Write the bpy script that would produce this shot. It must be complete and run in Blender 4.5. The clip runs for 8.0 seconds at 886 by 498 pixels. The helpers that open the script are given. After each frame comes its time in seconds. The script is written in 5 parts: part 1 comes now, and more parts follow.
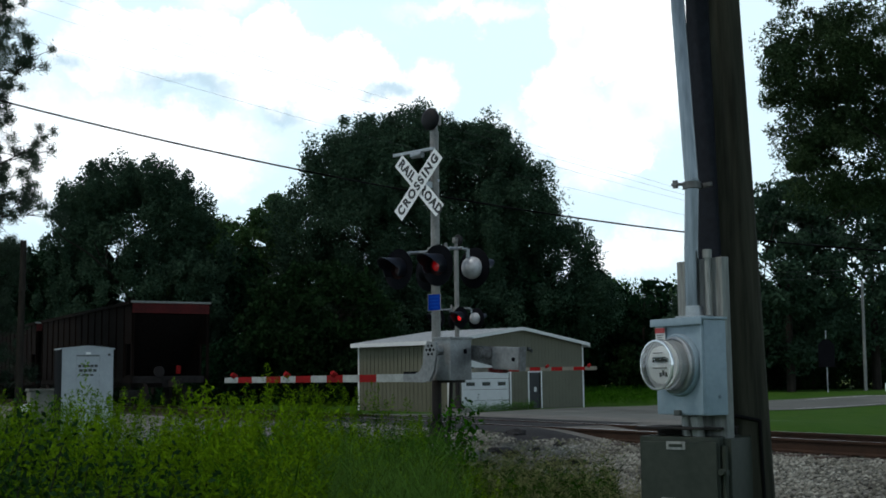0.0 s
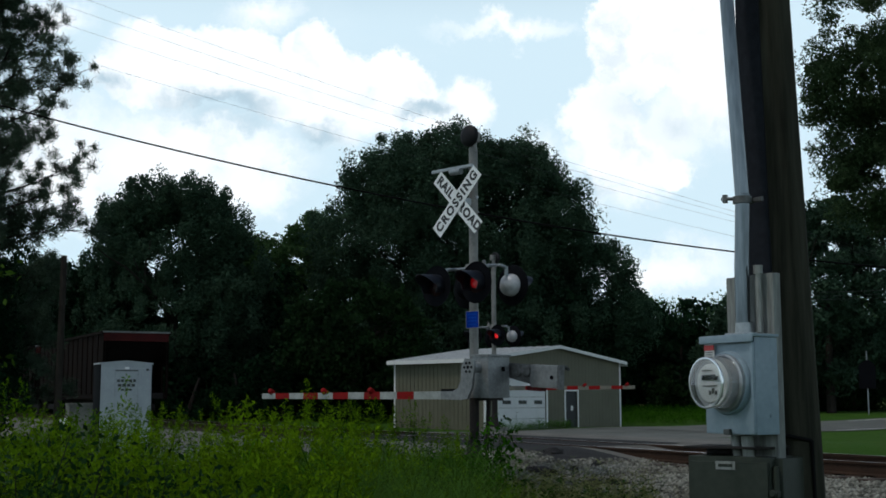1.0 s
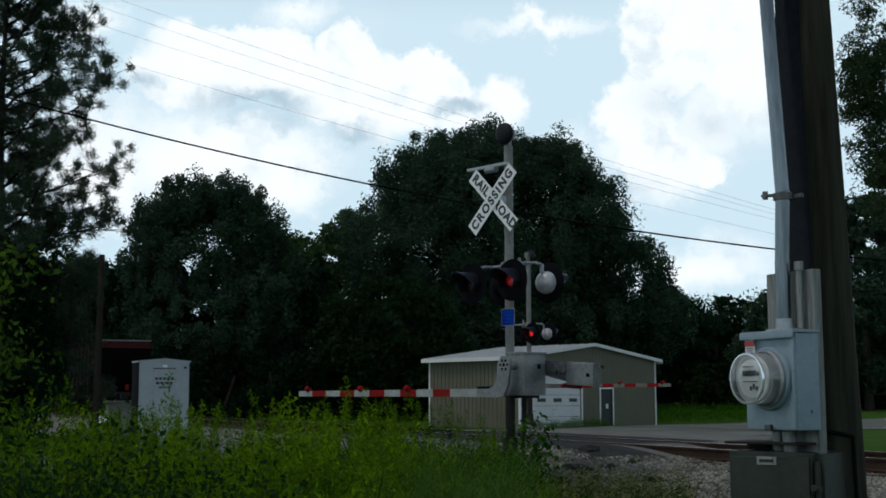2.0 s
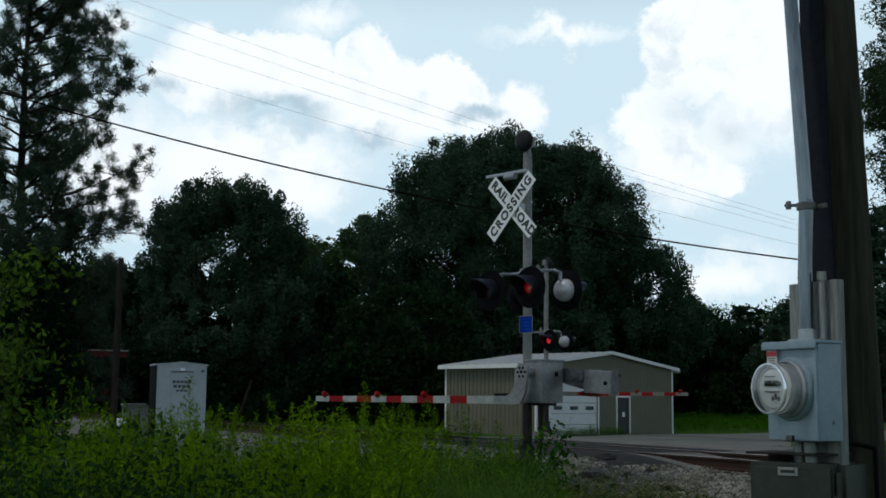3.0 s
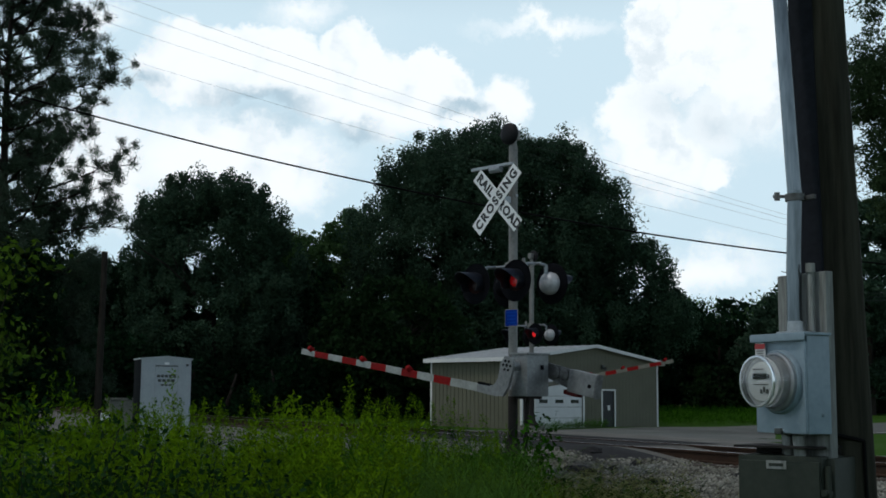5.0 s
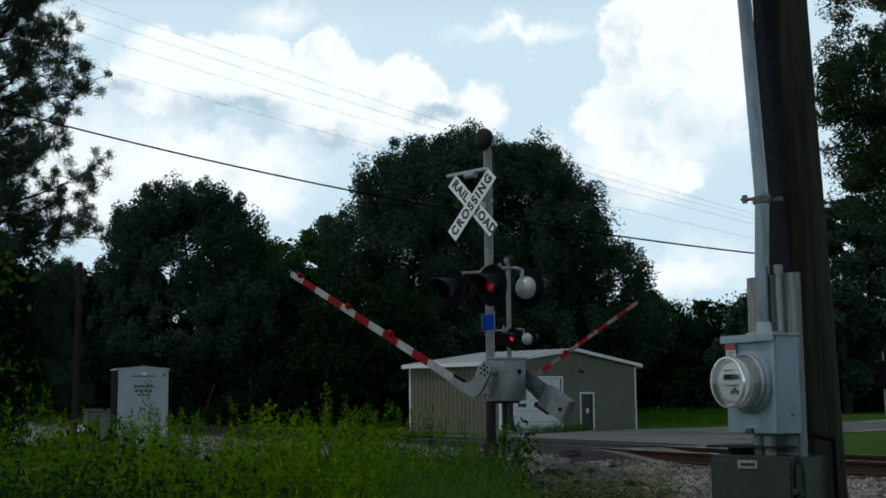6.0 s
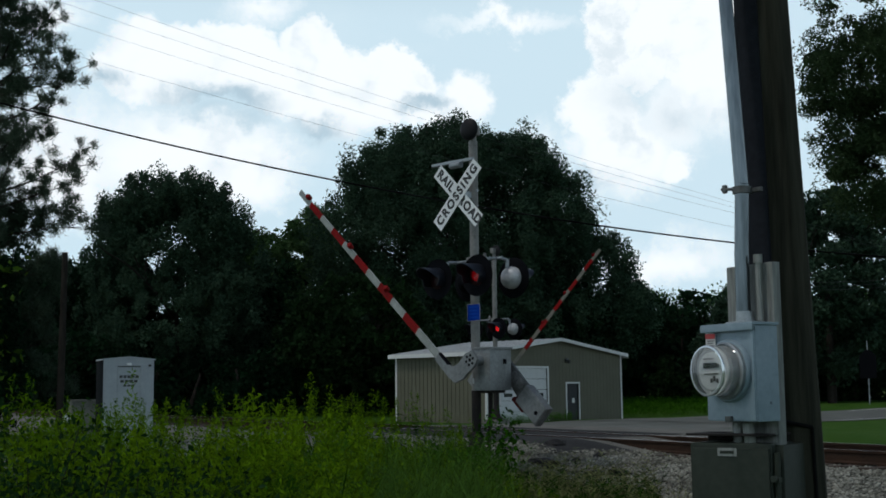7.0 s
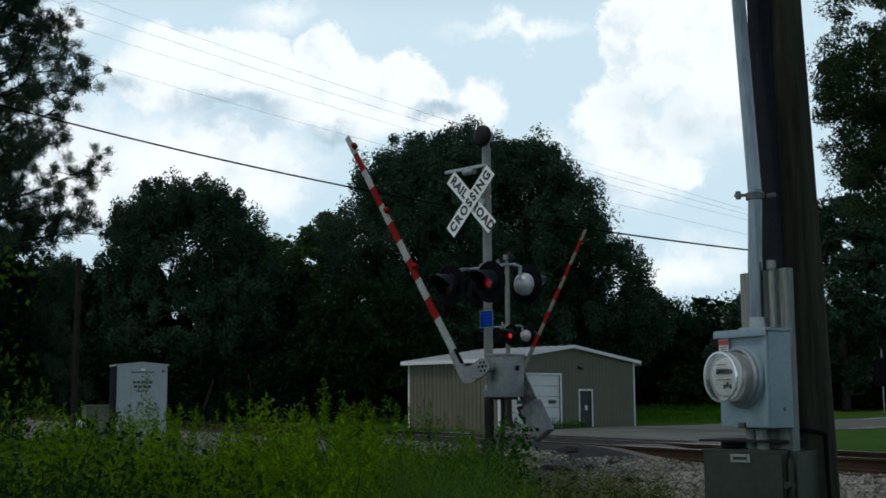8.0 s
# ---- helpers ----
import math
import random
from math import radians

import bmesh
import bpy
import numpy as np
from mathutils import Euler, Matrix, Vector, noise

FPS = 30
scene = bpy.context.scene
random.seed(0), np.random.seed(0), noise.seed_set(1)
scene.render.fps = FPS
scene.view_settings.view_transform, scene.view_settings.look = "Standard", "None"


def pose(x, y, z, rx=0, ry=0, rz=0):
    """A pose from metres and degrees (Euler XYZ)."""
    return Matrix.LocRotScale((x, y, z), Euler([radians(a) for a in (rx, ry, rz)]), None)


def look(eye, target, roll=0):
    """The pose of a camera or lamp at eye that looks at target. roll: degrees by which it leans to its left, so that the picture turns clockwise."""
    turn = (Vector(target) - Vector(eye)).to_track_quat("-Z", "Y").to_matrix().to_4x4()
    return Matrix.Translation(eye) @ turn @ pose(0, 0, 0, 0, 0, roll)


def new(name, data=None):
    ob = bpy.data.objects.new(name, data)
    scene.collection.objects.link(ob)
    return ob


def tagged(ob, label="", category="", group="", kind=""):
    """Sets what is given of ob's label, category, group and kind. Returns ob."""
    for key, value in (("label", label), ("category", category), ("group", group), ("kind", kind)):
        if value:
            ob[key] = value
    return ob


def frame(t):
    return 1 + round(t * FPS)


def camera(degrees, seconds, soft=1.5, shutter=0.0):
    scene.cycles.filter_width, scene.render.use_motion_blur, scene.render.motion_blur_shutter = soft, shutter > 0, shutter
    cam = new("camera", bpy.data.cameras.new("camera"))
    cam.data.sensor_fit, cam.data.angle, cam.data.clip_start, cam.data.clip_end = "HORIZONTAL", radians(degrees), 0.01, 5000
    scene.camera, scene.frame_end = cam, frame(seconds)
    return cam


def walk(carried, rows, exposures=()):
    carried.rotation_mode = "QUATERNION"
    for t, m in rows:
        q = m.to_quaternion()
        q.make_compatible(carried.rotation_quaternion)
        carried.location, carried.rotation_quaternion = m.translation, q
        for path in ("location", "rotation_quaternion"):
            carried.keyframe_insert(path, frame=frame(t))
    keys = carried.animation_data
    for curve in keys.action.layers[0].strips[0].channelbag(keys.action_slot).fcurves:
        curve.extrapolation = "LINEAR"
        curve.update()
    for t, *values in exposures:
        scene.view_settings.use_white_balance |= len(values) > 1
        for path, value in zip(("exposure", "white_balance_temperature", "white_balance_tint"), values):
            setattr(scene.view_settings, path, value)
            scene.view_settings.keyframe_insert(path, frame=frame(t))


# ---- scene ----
cam = camera(39.7, 8.0, soft=1.7)
PATH = [
    (0, (0.031, -0.053, 0.858), (0.09, 1.935, 1.071), -0.6),
    (0.5, (0.03, 0.0, 0.854), (0.086, 1.987, 1.079), -0.3),
    (1, (0.001, 0.002, 0.852), (0.001, 1.987, 1.094), -0.1),
    (1.5, (-0.007, 0.006, 0.843), (-0.041, 1.991, 1.082), 0.6),
    (2, (-0.026, -0.046, 0.844), (-0.081, 1.939, 1.083), -0.1),
    (2.2, (-0.019, -0.006, 0.844), (-0.094, 1.977, 1.093), 0.2),
    (3.3, (-0.047, -0.06, 0.844), (-0.13, 1.922, 1.093), 0.6),
    (3.5, (-0.045, -0.051, 0.84), (-0.118, 1.934, 1.073), 0.1),
    (4, (-0.041, -0.013, 0.837), (-0.097, 1.974, 1.059), 0.3),
    (4.5, (-0.043, -0.017, 0.843), (-0.084, 1.969, 1.077), 0.1),
    (4.7, (-0.048, 0.002, 0.842), (-0.116, 1.986, 1.079), 0.7),
    (5.8, (-0.027, -0.004, 0.852), (-0.047, 1.981, 1.095), -0.7),
    (6, (-0.027, -0.03, 0.844), (-0.049, 1.954, 1.092), -0.5),
    (6.5, (-0.013, -0.057, 0.842), (-0.008, 1.928, 1.089), -0.9),
    (7, (-0.012, -0.051, 0.84), (-0.012, 1.936, 1.072), -0.6),
    (7.5, (-0.003, -0.035, 0.837), (-0.011, 1.95, 1.082), -0.5),
    (8, (-0.013, -0.06, 0.834), (-0.034, 1.925, 1.077), -0.4),
]
walk(cam, [(t, look(eye, target, roll)) for t, eye, target, roll in PATH], [(0, 0.20, 6250, 6), (0.6, 0.12, 6250, 6), (1.2, -0.08, 6250, 6), (4, -0.14, 6250, 6), (8, -0.16, 6250, 6)])

# ---- world, sun, exposure ----
scene.view_settings.exposure = 0.0
SUN_ELEV, SUN_ROT = 62.0, -118.0     # sun high over the left of the view (compass bearing from +y)


def build_world():
    w = bpy.data.worlds.new("sky")
    w.use_nodes = True
    scene.world = w
    nt = w.node_tree
    nt.nodes.clear()
    N_ = nt.nodes.new
    out = N_("ShaderNodeOutputWorld")
    bg = N_("ShaderNodeBackground")
    sky = N_("ShaderNodeTexSky")
    sky.sky_type = 'NISHITA'
    sky.sun_disc = False
    sky.sun_elevation = radians(SUN_ELEV)
    sky.sun_rotation = radians(SUN_ROT)
    sky.air_density, sky.dust_density, sky.ozone_density = 1.0, 2.0, 1.0
    tc = N_("ShaderNodeTexCoord")

    # clouds: a few cumulus heaps broken up by noise, and thin haze between them
    def cloud(bearing, elev, rx, ry, soft):
        b, e = radians(bearing), radians(elev)
        d = Vector((math.sin(b) * math.cos(e), math.cos(b) * math.cos(e), math.sin(e)))
        mp = N_("ShaderNodeVectorMath"); mp.operation = 'SUBTRACT'
        nt.links.new(warp.outputs[0], mp.inputs[0])
        mp.inputs[1].default_value = d
        sc = N_("ShaderNodeVectorMath"); sc.operation = 'MULTIPLY'
        nt.links.new(mp.outputs[0], sc.inputs[0])
        sc.inputs[1].default_value = (1 / rx, 1 / rx, 1 / ry)
        ln = N_("ShaderNodeVectorMath"); ln.operation = 'LENGTH'
        nt.links.new(sc.outputs[0], ln.inputs[0])
        mr = N_("ShaderNodeMapRange")
        mr.interpolation_type = 'SMOOTHSTEP'
        mr.inputs[1].default_value, mr.inputs[2].default_value = 1.0, 1.0 - soft
        nt.links.new(ln.outputs["Value"], mr.inputs[0])
        return mr.outputs[0]

    n1 = N_("ShaderNodeTexNoise")
    n1.inputs["Scale"].default_value, n1.inputs["Detail"].default_value, n1.inputs["Roughness"].default_value = 13.0, 9.0, 0.66
    nt.links.new(tc.outputs["Generated"], n1.inputs["Vector"])
    sub = N_("ShaderNodeVectorMath"); sub.operation = 'SUBTRACT'
    nt.links.new(n1.outputs["Color"], sub.inputs[0])
    sub.inputs[1].default_value = (0.5, 0.5, 0.5)
    scl = N_("ShaderNodeVectorMath"); scl.operation = 'SCALE'
    nt.links.new(sub.outputs[0], scl.inputs[0])
    scl.inputs["Scale"].default_value = 0.085
    warp = N_("ShaderNodeVectorMath"); warp.operation = 'ADD'
    nt.links.new(tc.outputs["Generated"], warp.inputs[0])
    nt.links.new(scl.outputs[0], warp.inputs[1])

    def mx(a, b):
        m = N_("ShaderNodeMath"); m.operation = 'MAXIMUM'
        nt.links.new(a, m.inputs[0])
        nt.links.new(b, m.inputs[1])
        return m.outputs[0]

    heaps = None
    for c in CLOUDS:
        o = cloud(*c)
        heaps = o if heaps is None else mx(heaps, o)
    # general broken cloud over the rest of the sky
    n2 = N_("ShaderNodeTexNoise")
    n2.inputs["Scale"].default_value, n2.inputs["Detail"].default_value, n2.inputs["Roughness"].default_value = 4.2, 7.0, 0.6
    mp2 = N_("ShaderNodeMapping")
    mp2.inputs["Scale"].default_value = (1, 1, 2.2)
    nt.links.new(tc.outputs["Generated"], mp2.inputs["Vector"])
    nt.links.new(mp2.outputs[0], n2.inputs["Vector"])
    r2 = N_("ShaderNodeMapRange")
    r2.inputs[1].default_value, r2.inputs[2].default_value, r2.inputs[3].default_value, r2.inputs[4].default_value = 0.55, 0.75, 0.0, 0.15
    nt.links.new(n2.outputs["Fac"], r2.inputs[0])
    cover = mx(heaps, r2.outputs[0])
    # grey undersides
    shade = None
    for c in CLOUD_SHADES:
        o = cloud(*c)
        shade = o if shade is None else mx(shade, o)
    n3 = N_("ShaderNodeTexNoise")
    n3.inputs["Scale"].default_value, n3.inputs["Detail"].default_value, n3.inputs["Roughness"].default_value = 24.0, 5.0, 0.55
    nt.links.new(warp.outputs[0], n3.inputs["Vector"])
    r3 = N_("ShaderNodeMapRange")
    r3.interpolation_type = 'SMOOTHSTEP'
    r3.inputs[1].default_value, r3.inputs[2].default_value, r3.inputs[3].default_value, r3.inputs[4].default_value = 0.50, 0.74, 0.0, 0.42
    nt.links.new(n3.outputs["Fac"], r3.inputs[0])
    shade = mx(shade, r3.outputs[0])
    cl = N_("ShaderNodeMix"); cl.data_type = 'RGBA'
    cl.inputs[6].default_value = CLOUD_WHITE
    cl.inputs[7].default_value = CLOUD_GREY
    nt.links.new(shade, cl.inputs[0])
    mix = N_("ShaderNodeMix"); mix.data_type = 'RGBA'
    nt.links.new(cover, mix.inputs[0])
    haze = N_("ShaderNodeMix"); haze.data_type = 'RGBA'
    # haze lies low and thins out upwards
    sep = N_("ShaderNodeSeparateXYZ")
    nt.links.new(tc.outputs["Generated"], sep.inputs[0])
    hz = N_("ShaderNodeMapRange")
    hz.interpolation_type = 'SMOOTHSTEP'
    hz.inputs[1].default_value, hz.inputs[2].default_value, hz.inputs[3].default_value, hz.inputs[4].default_value = 0.29, 0.44, 0.94, 0.0
    nt.links.new(sep.outputs["Z"], hz.inputs[0])
    nt.links.new(hz.outputs[0], haze.inputs[0])
    nt.links.new(sky.outputs[0], haze.inputs[6])
    haze.inputs[7].default_value = HAZE
    nt.links.new(haze.outputs[2], mix.inputs[6])
    nt.links.new(cl.outputs[2], mix.inputs[7])
    nt.links.new(mix.outputs[2], bg.inputs["Color"])
    bg.inputs["Strength"].default_value = SKY_STRENGTH
    nt.links.new(bg.outputs[0], out.inputs[0])


SKY_STRENGTH = 0.06
CLOUD_WHITE, CLOUD_GREY, HAZE = (18.6, 18.8, 19.2, 1), (8.8, 11.1, 12.8, 1), (12.6, 15.3, 17.0, 1)
# bearing, elevation, half width, half height, softness
CLOUDS = [(11.0, 12.6, 0.06, 0.05, 0.85), (13.0, 13.5, 0.05, 0.06, 0.8), (-13.5, 15.0, 0.053, 0.039, 0.25), (-10.8, 15.4, 0.049, 0.037, 0.22), (-8.3, 14.4, 0.042, 0.032, 0.3), (-6.3, 14.9, 0.044, 0.037, 0.2), (-2.8, 14.4, 0.049, 0.035, 0.2), (-4.9, 13.4, 0.07, 0.032, 0.5), (1.1, 13.5, 0.032, 0.03, 0.45), (-0.6, 12.9, 0.037, 0.023, 0.6), (9.7, 16.6, 0.053, 0.050, 0.14), (12.1, 16.1, 0.039, 0.07, 0.2), (7.6, 12.9, 0.036, 0.040, 0.3), (8.3, 11.6, 0.046, 0.046, 0.5), (9.1, 10.9, 0.065, 0.042, 0.7), (11.1, 10.3, 0.022, 0.016, 0.5), (-11.9, 10.9, 0.125, 0.056, 0.7), (-17.4, 10.6, 0.079, 0.065, 0.7), (-8.8, 10.3, 0.056, 0.042, 0.6), (-18.6, 16.9, 0.042, 0.019, 0.9), (10.4, 5.9, 0.088, 0.028, 0.9), (4.7, 9.8, 0.037, 0.056, 0.9), (3.1, 17.1, 0.074, 0.012, 1.0), (-8.8, 17.6, 0.042, 0.019, 1.0)]
CLOUD_SHADES = [(-10.7, 13.5, 0.062, 0.022, 0.75), (-1.0, 13.3, 0.032, 0.015, 0.9), (-9.3, 12.8, 0.032, 0.016, 1.0), (9.0, 13.7, 0.045, 0.030, 2.2), (11.4, 12.6, 0.050, 0.030, 1.8), (10.9, 8.4, 0.06, 0.021, 1.0), (-5.9, 12.3, 0.046, 0.016, 1.0), (-15.2, 14.1, 0.023, 0.019, 1.0), (7.0, 9.8, 0.032, 0.019, 1.0)]
build_world()

sun_data = bpy.data.lights.new("sun", 'SUN')
sun_data.energy, sun_data.angle, sun_data.color = 0.95, radians(3.0), (1.0, 0.95, 0.88)
sun = new("sun", sun_data)
_b, _e = radians(SUN_ROT), radians(SUN_ELEV)
sun.matrix_world = look((0, 0, 60), Vector((0, 0, 60)) - Vector((math.sin(_b) * math.cos(_e), math.cos(_b) * math.cos(_e), math.sin(_e))))

# ---- materials ----


def material(name, color, rough=0.7, metal=0.0, var=0.25, scale=6.0, fine=60.0, bump=0.3, dist=0.01, color2=None, per_object=0.0, stretch=(1, 1, 1), spec=0.5, per_island=0.0):
    """Principled surface: base colour broken up by a coarse and a fine noise, with fine relief."""
    m = bpy.data.materials.new(name)
    m.use_nodes = True
    nt = m.node_tree
    p = nt.nodes["Principled BSDF"]
    p.inputs["Roughness"].default_value, p.inputs["Metallic"].default_value = rough, metal
    p.inputs["Specular IOR Level"].default_value = spec
    tc = nt.nodes.new("ShaderNodeTexCoord")
    mp = nt.nodes.new("ShaderNodeMapping")
    mp.inputs["Scale"].default_value = stretch
    nt.links.new(tc.outputs["Object"], mp.inputs["Vector"])
    a, b = nt.nodes.new("ShaderNodeTexNoise"), nt.nodes.new("ShaderNodeTexNoise")
    for n, s in ((a, scale), (b, fine)):
        n.inputs["Scale"].default_value, n.inputs["Detail"].default_value, n.inputs["Roughness"].default_value = s, 5.0, 0.6
        nt.links.new(mp.outputs[0], n.inputs["Vector"])
    mix = nt.nodes.new("ShaderNodeMix")
    mix.data_type = 'RGBA'
    c2 = color2 or tuple(c * (1 - var * 1.3) for c in color)
    c1 = tuple(min(1, c * (1 + var * 0.5)) for c in color) if color2 is None else color
    mix.inputs[6].default_value, mix.inputs[7].default_value = (*c1, 1), (*c2, 1)
    add = nt.nodes.new("ShaderNodeMath"); add.operation = 'MULTIPLY_ADD'
    nt.links.new(b.outputs["Fac"], add.inputs[0])
    add.inputs[1].default_value = 0.45
    half = nt.nodes.new("ShaderNodeMath"); half.operation = 'MULTIPLY'
    nt.links.new(a.outputs["Fac"], half.inputs[0])
    half.inputs[1].default_value = 0.55
    nt.links.new(half.outputs[0], add.inputs[2])
    ramp = nt.nodes.new("ShaderNodeMapRange")
    ramp.inputs[1].default_value, ramp.inputs[2].default_value = 0.36, 0.64
    nt.links.new(add.outputs[0], ramp.inputs[0])
    nt.links.new(ramp.outputs[0], mix.inputs[0])
    col = mix.outputs[2]
    if per_object or per_island:
        info = nt.nodes.new("ShaderNodeObjectInfo") if per_object else nt.nodes.new("ShaderNodeNewGeometry")
        mr = nt.nodes.new("ShaderNodeMapRange")
        k = per_object or per_island
        mr.inputs[3].default_value, mr.inputs[4].default_value = 1 - k, 1 + k
        nt.links.new(info.outputs["Random"] if per_object else info.outputs["Random Per Island"], mr.inputs[0])
        hsv = nt.nodes.new("ShaderNodeHueSaturation")
        nt.links.new(mr.outputs[0], hsv.inputs["Value"])
        nt.links.new(col, hsv.inputs["Color"])
        col = hsv.outputs[0]
    nt.links.new(col, p.inputs["Base Color"])
    if bump:
        bp = nt.nodes.new("ShaderNodeBump")
        bp.inputs["Strength"].default_value, bp.inputs["Distance"].default_value = bump, dist
        nt.links.new(add.outputs[0], bp.inputs["Height"])
        nt.links.new(bp.outputs[0], p.inputs["Normal"])
    return m


def leaf_material(name, color, color2, trans=0.35, rough=0.75, spread=0.35, spec=0.08):
    """Leaves: each island its own shade; some light passes through."""
    m = material(name, color, rough, 0, color2=color2, scale=0.35, fine=2.0, bump=0.0, per_island=spread, spec=spec)
    nt = m.node_tree
    p, out = nt.nodes["Principled BSDF"], nt.nodes["Material Output"]
    col = p.inputs["Base Color"].links[0].from_socket
    tr = nt.nodes.new("ShaderNodeBsdfTranslucent")
    nt.links.new(col, tr.inputs["Color"])
    mx = nt.nodes.new("ShaderNodeMixShader")
    mx.inputs[0].default_value = trans
    nt.links.new(p.outputs[0], mx.inputs[1])
    nt.links.new(tr.outputs[0], mx.inputs[2])
    nt.links.new(mx.outputs[0], out.inputs["Surface"])
    return m


def glow_material(name, color, strength):
    m = bpy.data.materials.new(name)
    m.use_nodes = True
    p = m.node_tree.nodes["Principled BSDF"]
    p.inputs["Base Color"].default_value = (*color, 1)
    p.inputs["Emission Color"].default_value = (*color, 1)
    p.inputs["Emission Strength"].default_value = strength
    p.inputs["Roughness"].default_value = 0.2
    return m


def glass_material(name, color=(1, 1, 1), rough=0.02):
    m = bpy.data.materials.new(name)
    m.use_nodes = True
    p = m.node_tree.nodes["Principled BSDF"]
    p.inputs["Base Color"].default_value = (*color, 1)
    p.inputs["Transmission Weight"].default_value = 1.0
    p.inputs["Roughness"].default_value = rough
    p.inputs["IOR"].default_value = 1.45
    return m


M_GRASS = material("grass_ground", (0.028, 0.082, 0.009), 0.95, spec=0.04, color2=(0.050, 0.098, 0.014), scale=0.8, fine=14.0, bump=0.8, dist=0.05)
# paler than the grass: sunlight on the mown field put into its colour
M_FIELD = material("mown_field_sunlit", (0.115, 0.155, 0.045), 0.95, spec=0.04, color2=(0.075, 0.115, 0.030), scale=0.12, fine=3.0, bump=0.6, dist=0.05)
M_ASPHALT = material("asphalt", (0.155, 0.162, 0.147), 0.9, spec=0.2, color2=(0.078, 0.084, 0.074), scale=0.35, fine=45, bump=0.4, dist=0.01)
M_TAR = material("tar_asphalt", (0.014, 0.014, 0.015), 0.85, spec=0.12, color2=(0.034, 0.033, 0.032), scale=1.6, fine=40, bump=0.5, dist=0.01)
M_BALLAST = material("ballast_bed", (0.20, 0.198, 0.180), 0.95, spec=0.1, color2=(0.105, 0.102, 0.090), scale=1.2, fine=24, bump=1.0, dist=0.04)
M_STONE = material("ballast_stone", (0.25, 0.252, 0.215), 0.9, spec=0.12, color2=(0.076, 0.071, 0.054), scale=1.1, fine=9, bump=0.5, per_island=0.6)
M_STEEL_RAIL = material("rail_steel", (0.050, 0.027, 0.016), 0.85, spec=0.15, metal=0.0, color2=(0.022, 0.013, 0.009), scale=3, fine=40, bump=0.4)
M_RAIL_TOP = material("rail_running_surface", (0.42, 0.42, 0.43), 0.28, metal=1.0, var=0.2, scale=2, fine=60, bump=0.05)
M_TIE = material("tie_timber", (0.075, 0.05, 0.035), 0.9, color2=(0.035, 0.026, 0.02), scale=2, fine=30, bump=0.6, per_object=0.3, stretch=(1, 6, 6))
M_GALV = material("galvanised_steel", (0.36, 0.38, 0.39), 0.42, metal=0.6, color2=(0.24, 0.26, 0.27), scale=5, fine=40, bump=0.08)
M_CONDUIT = material("conduit_zinc", (0.20, 0.225, 0.245), 0.28, metal=0.95, color2=(0.09, 0.105, 0.115), scale=5, fine=30, bump=0.06, stretch=(3, 3, 0.3))
M_ALU = material("aluminium_paint", (0.235, 0.245, 0.245), 0.48, metal=0.3, color2=(0.12, 0.125, 0.125), scale=4, fine=25, bump=0.1)
M_MAST = material("mast_aluminium", (0.22, 0.215, 0.20), 0.5, metal=0.4, color2=(0.13, 0.125, 0.118), scale=4, fine=30, bump=0.1)
M_BLACK = material("black_paint", (0.0045, 0.005, 0.007), 0.8, spec=0.06, var=0.3, scale=5, fine=40, bump=0.1)
M_HOOD = material("hood_paint", (0.008, 0.010, 0.016), 0.42, spec=0.45, var=0.3, scale=5, fine=40, bump=0.1)
M_BALL = material("silver_paint", (0.55, 0.56, 0.57), 0.45, metal=0.15, color2=(0.34, 0.345, 0.35), scale=5, fine=30, bump=0.1)
M_WHITE = material("white_sheeting", (0.78, 0.79, 0.79), 0.5, color2=(0.66, 0.67, 0.66), scale=4, fine=30, bump=0.03)
M_LETTER = material("letter_black", (0.02, 0.02, 0.02), 0.5, var=0.2, bump=0)
M_ARMWHITE = material("arm_white", (0.34, 0.36, 0.34), 0.6, spec=0.2, color2=(0.20, 0.215, 0.20), scale=4, fine=30, bump=0.05)
# duller, greyer white for the bands of the far gate's arm
M_ARMBACK = material("arm_back_grey", (0.17, 0.17, 0.14), 0.7, spec=0.2, color2=(0.11, 0.11, 0.09), scale=4, fine=30, bump=0.05)
M_ARMRED = material("arm_red", (0.24, 0.006, 0.006), 0.65, spec=0.08, color2=(0.13, 0.008, 0.008), scale=4, fine=30, bump=0.05)
M_REDLENS = material("red_lens", (0.018, 0.002, 0.003), 0.35, spec=0.2, var=0.2, bump=0.05)
M_LIT = glow_material("lit_red_lens", (0.30, 0.003, 0.006), 0.22)
M_LITFAR = glow_material("lit_red_lens_far", (0.8, 0.015, 0.02), 0.6)
M_BLUE = material("blue_sign", (0.002, 0.032, 0.28), 0.8, spec=0.08, var=0.1, bump=0.0)
M_BLUEBAR = material("sign_writing", (0.006, 0.055, 0.34), 0.8, spec=0.08, var=0.1, bump=0)
M_BRONZE = material("bell_bronze", (0.011, 0.011, 0.013), 0.6, spec=0.2, var=0.3, scale=6, fine=40, bump=0.1)
M_POLE = material("weathered_pole", (0.050, 0.049, 0.035), 0.95, spec=0.08, color2=(0.014, 0.0140, 0.010), scale=5, fine=22, bump=0.9, dist=0.012, stretch=(2.2, 2.2, 0.16))
M_BOARD = material("grey_board", (0.30, 0.31, 0.295), 0.9, spec=0.15, color2=(0.13, 0.135, 0.125), scale=5, fine=30, bump=0.4, dist=0.004, stretch=(5, 5, 0.4))
M_METERBOX = material("meter_box_grey", (0.222, 0.292, 0.338), 0.45, color2=(0.170, 0.228, 0.268), scale=6, fine=50, bump=0.04)
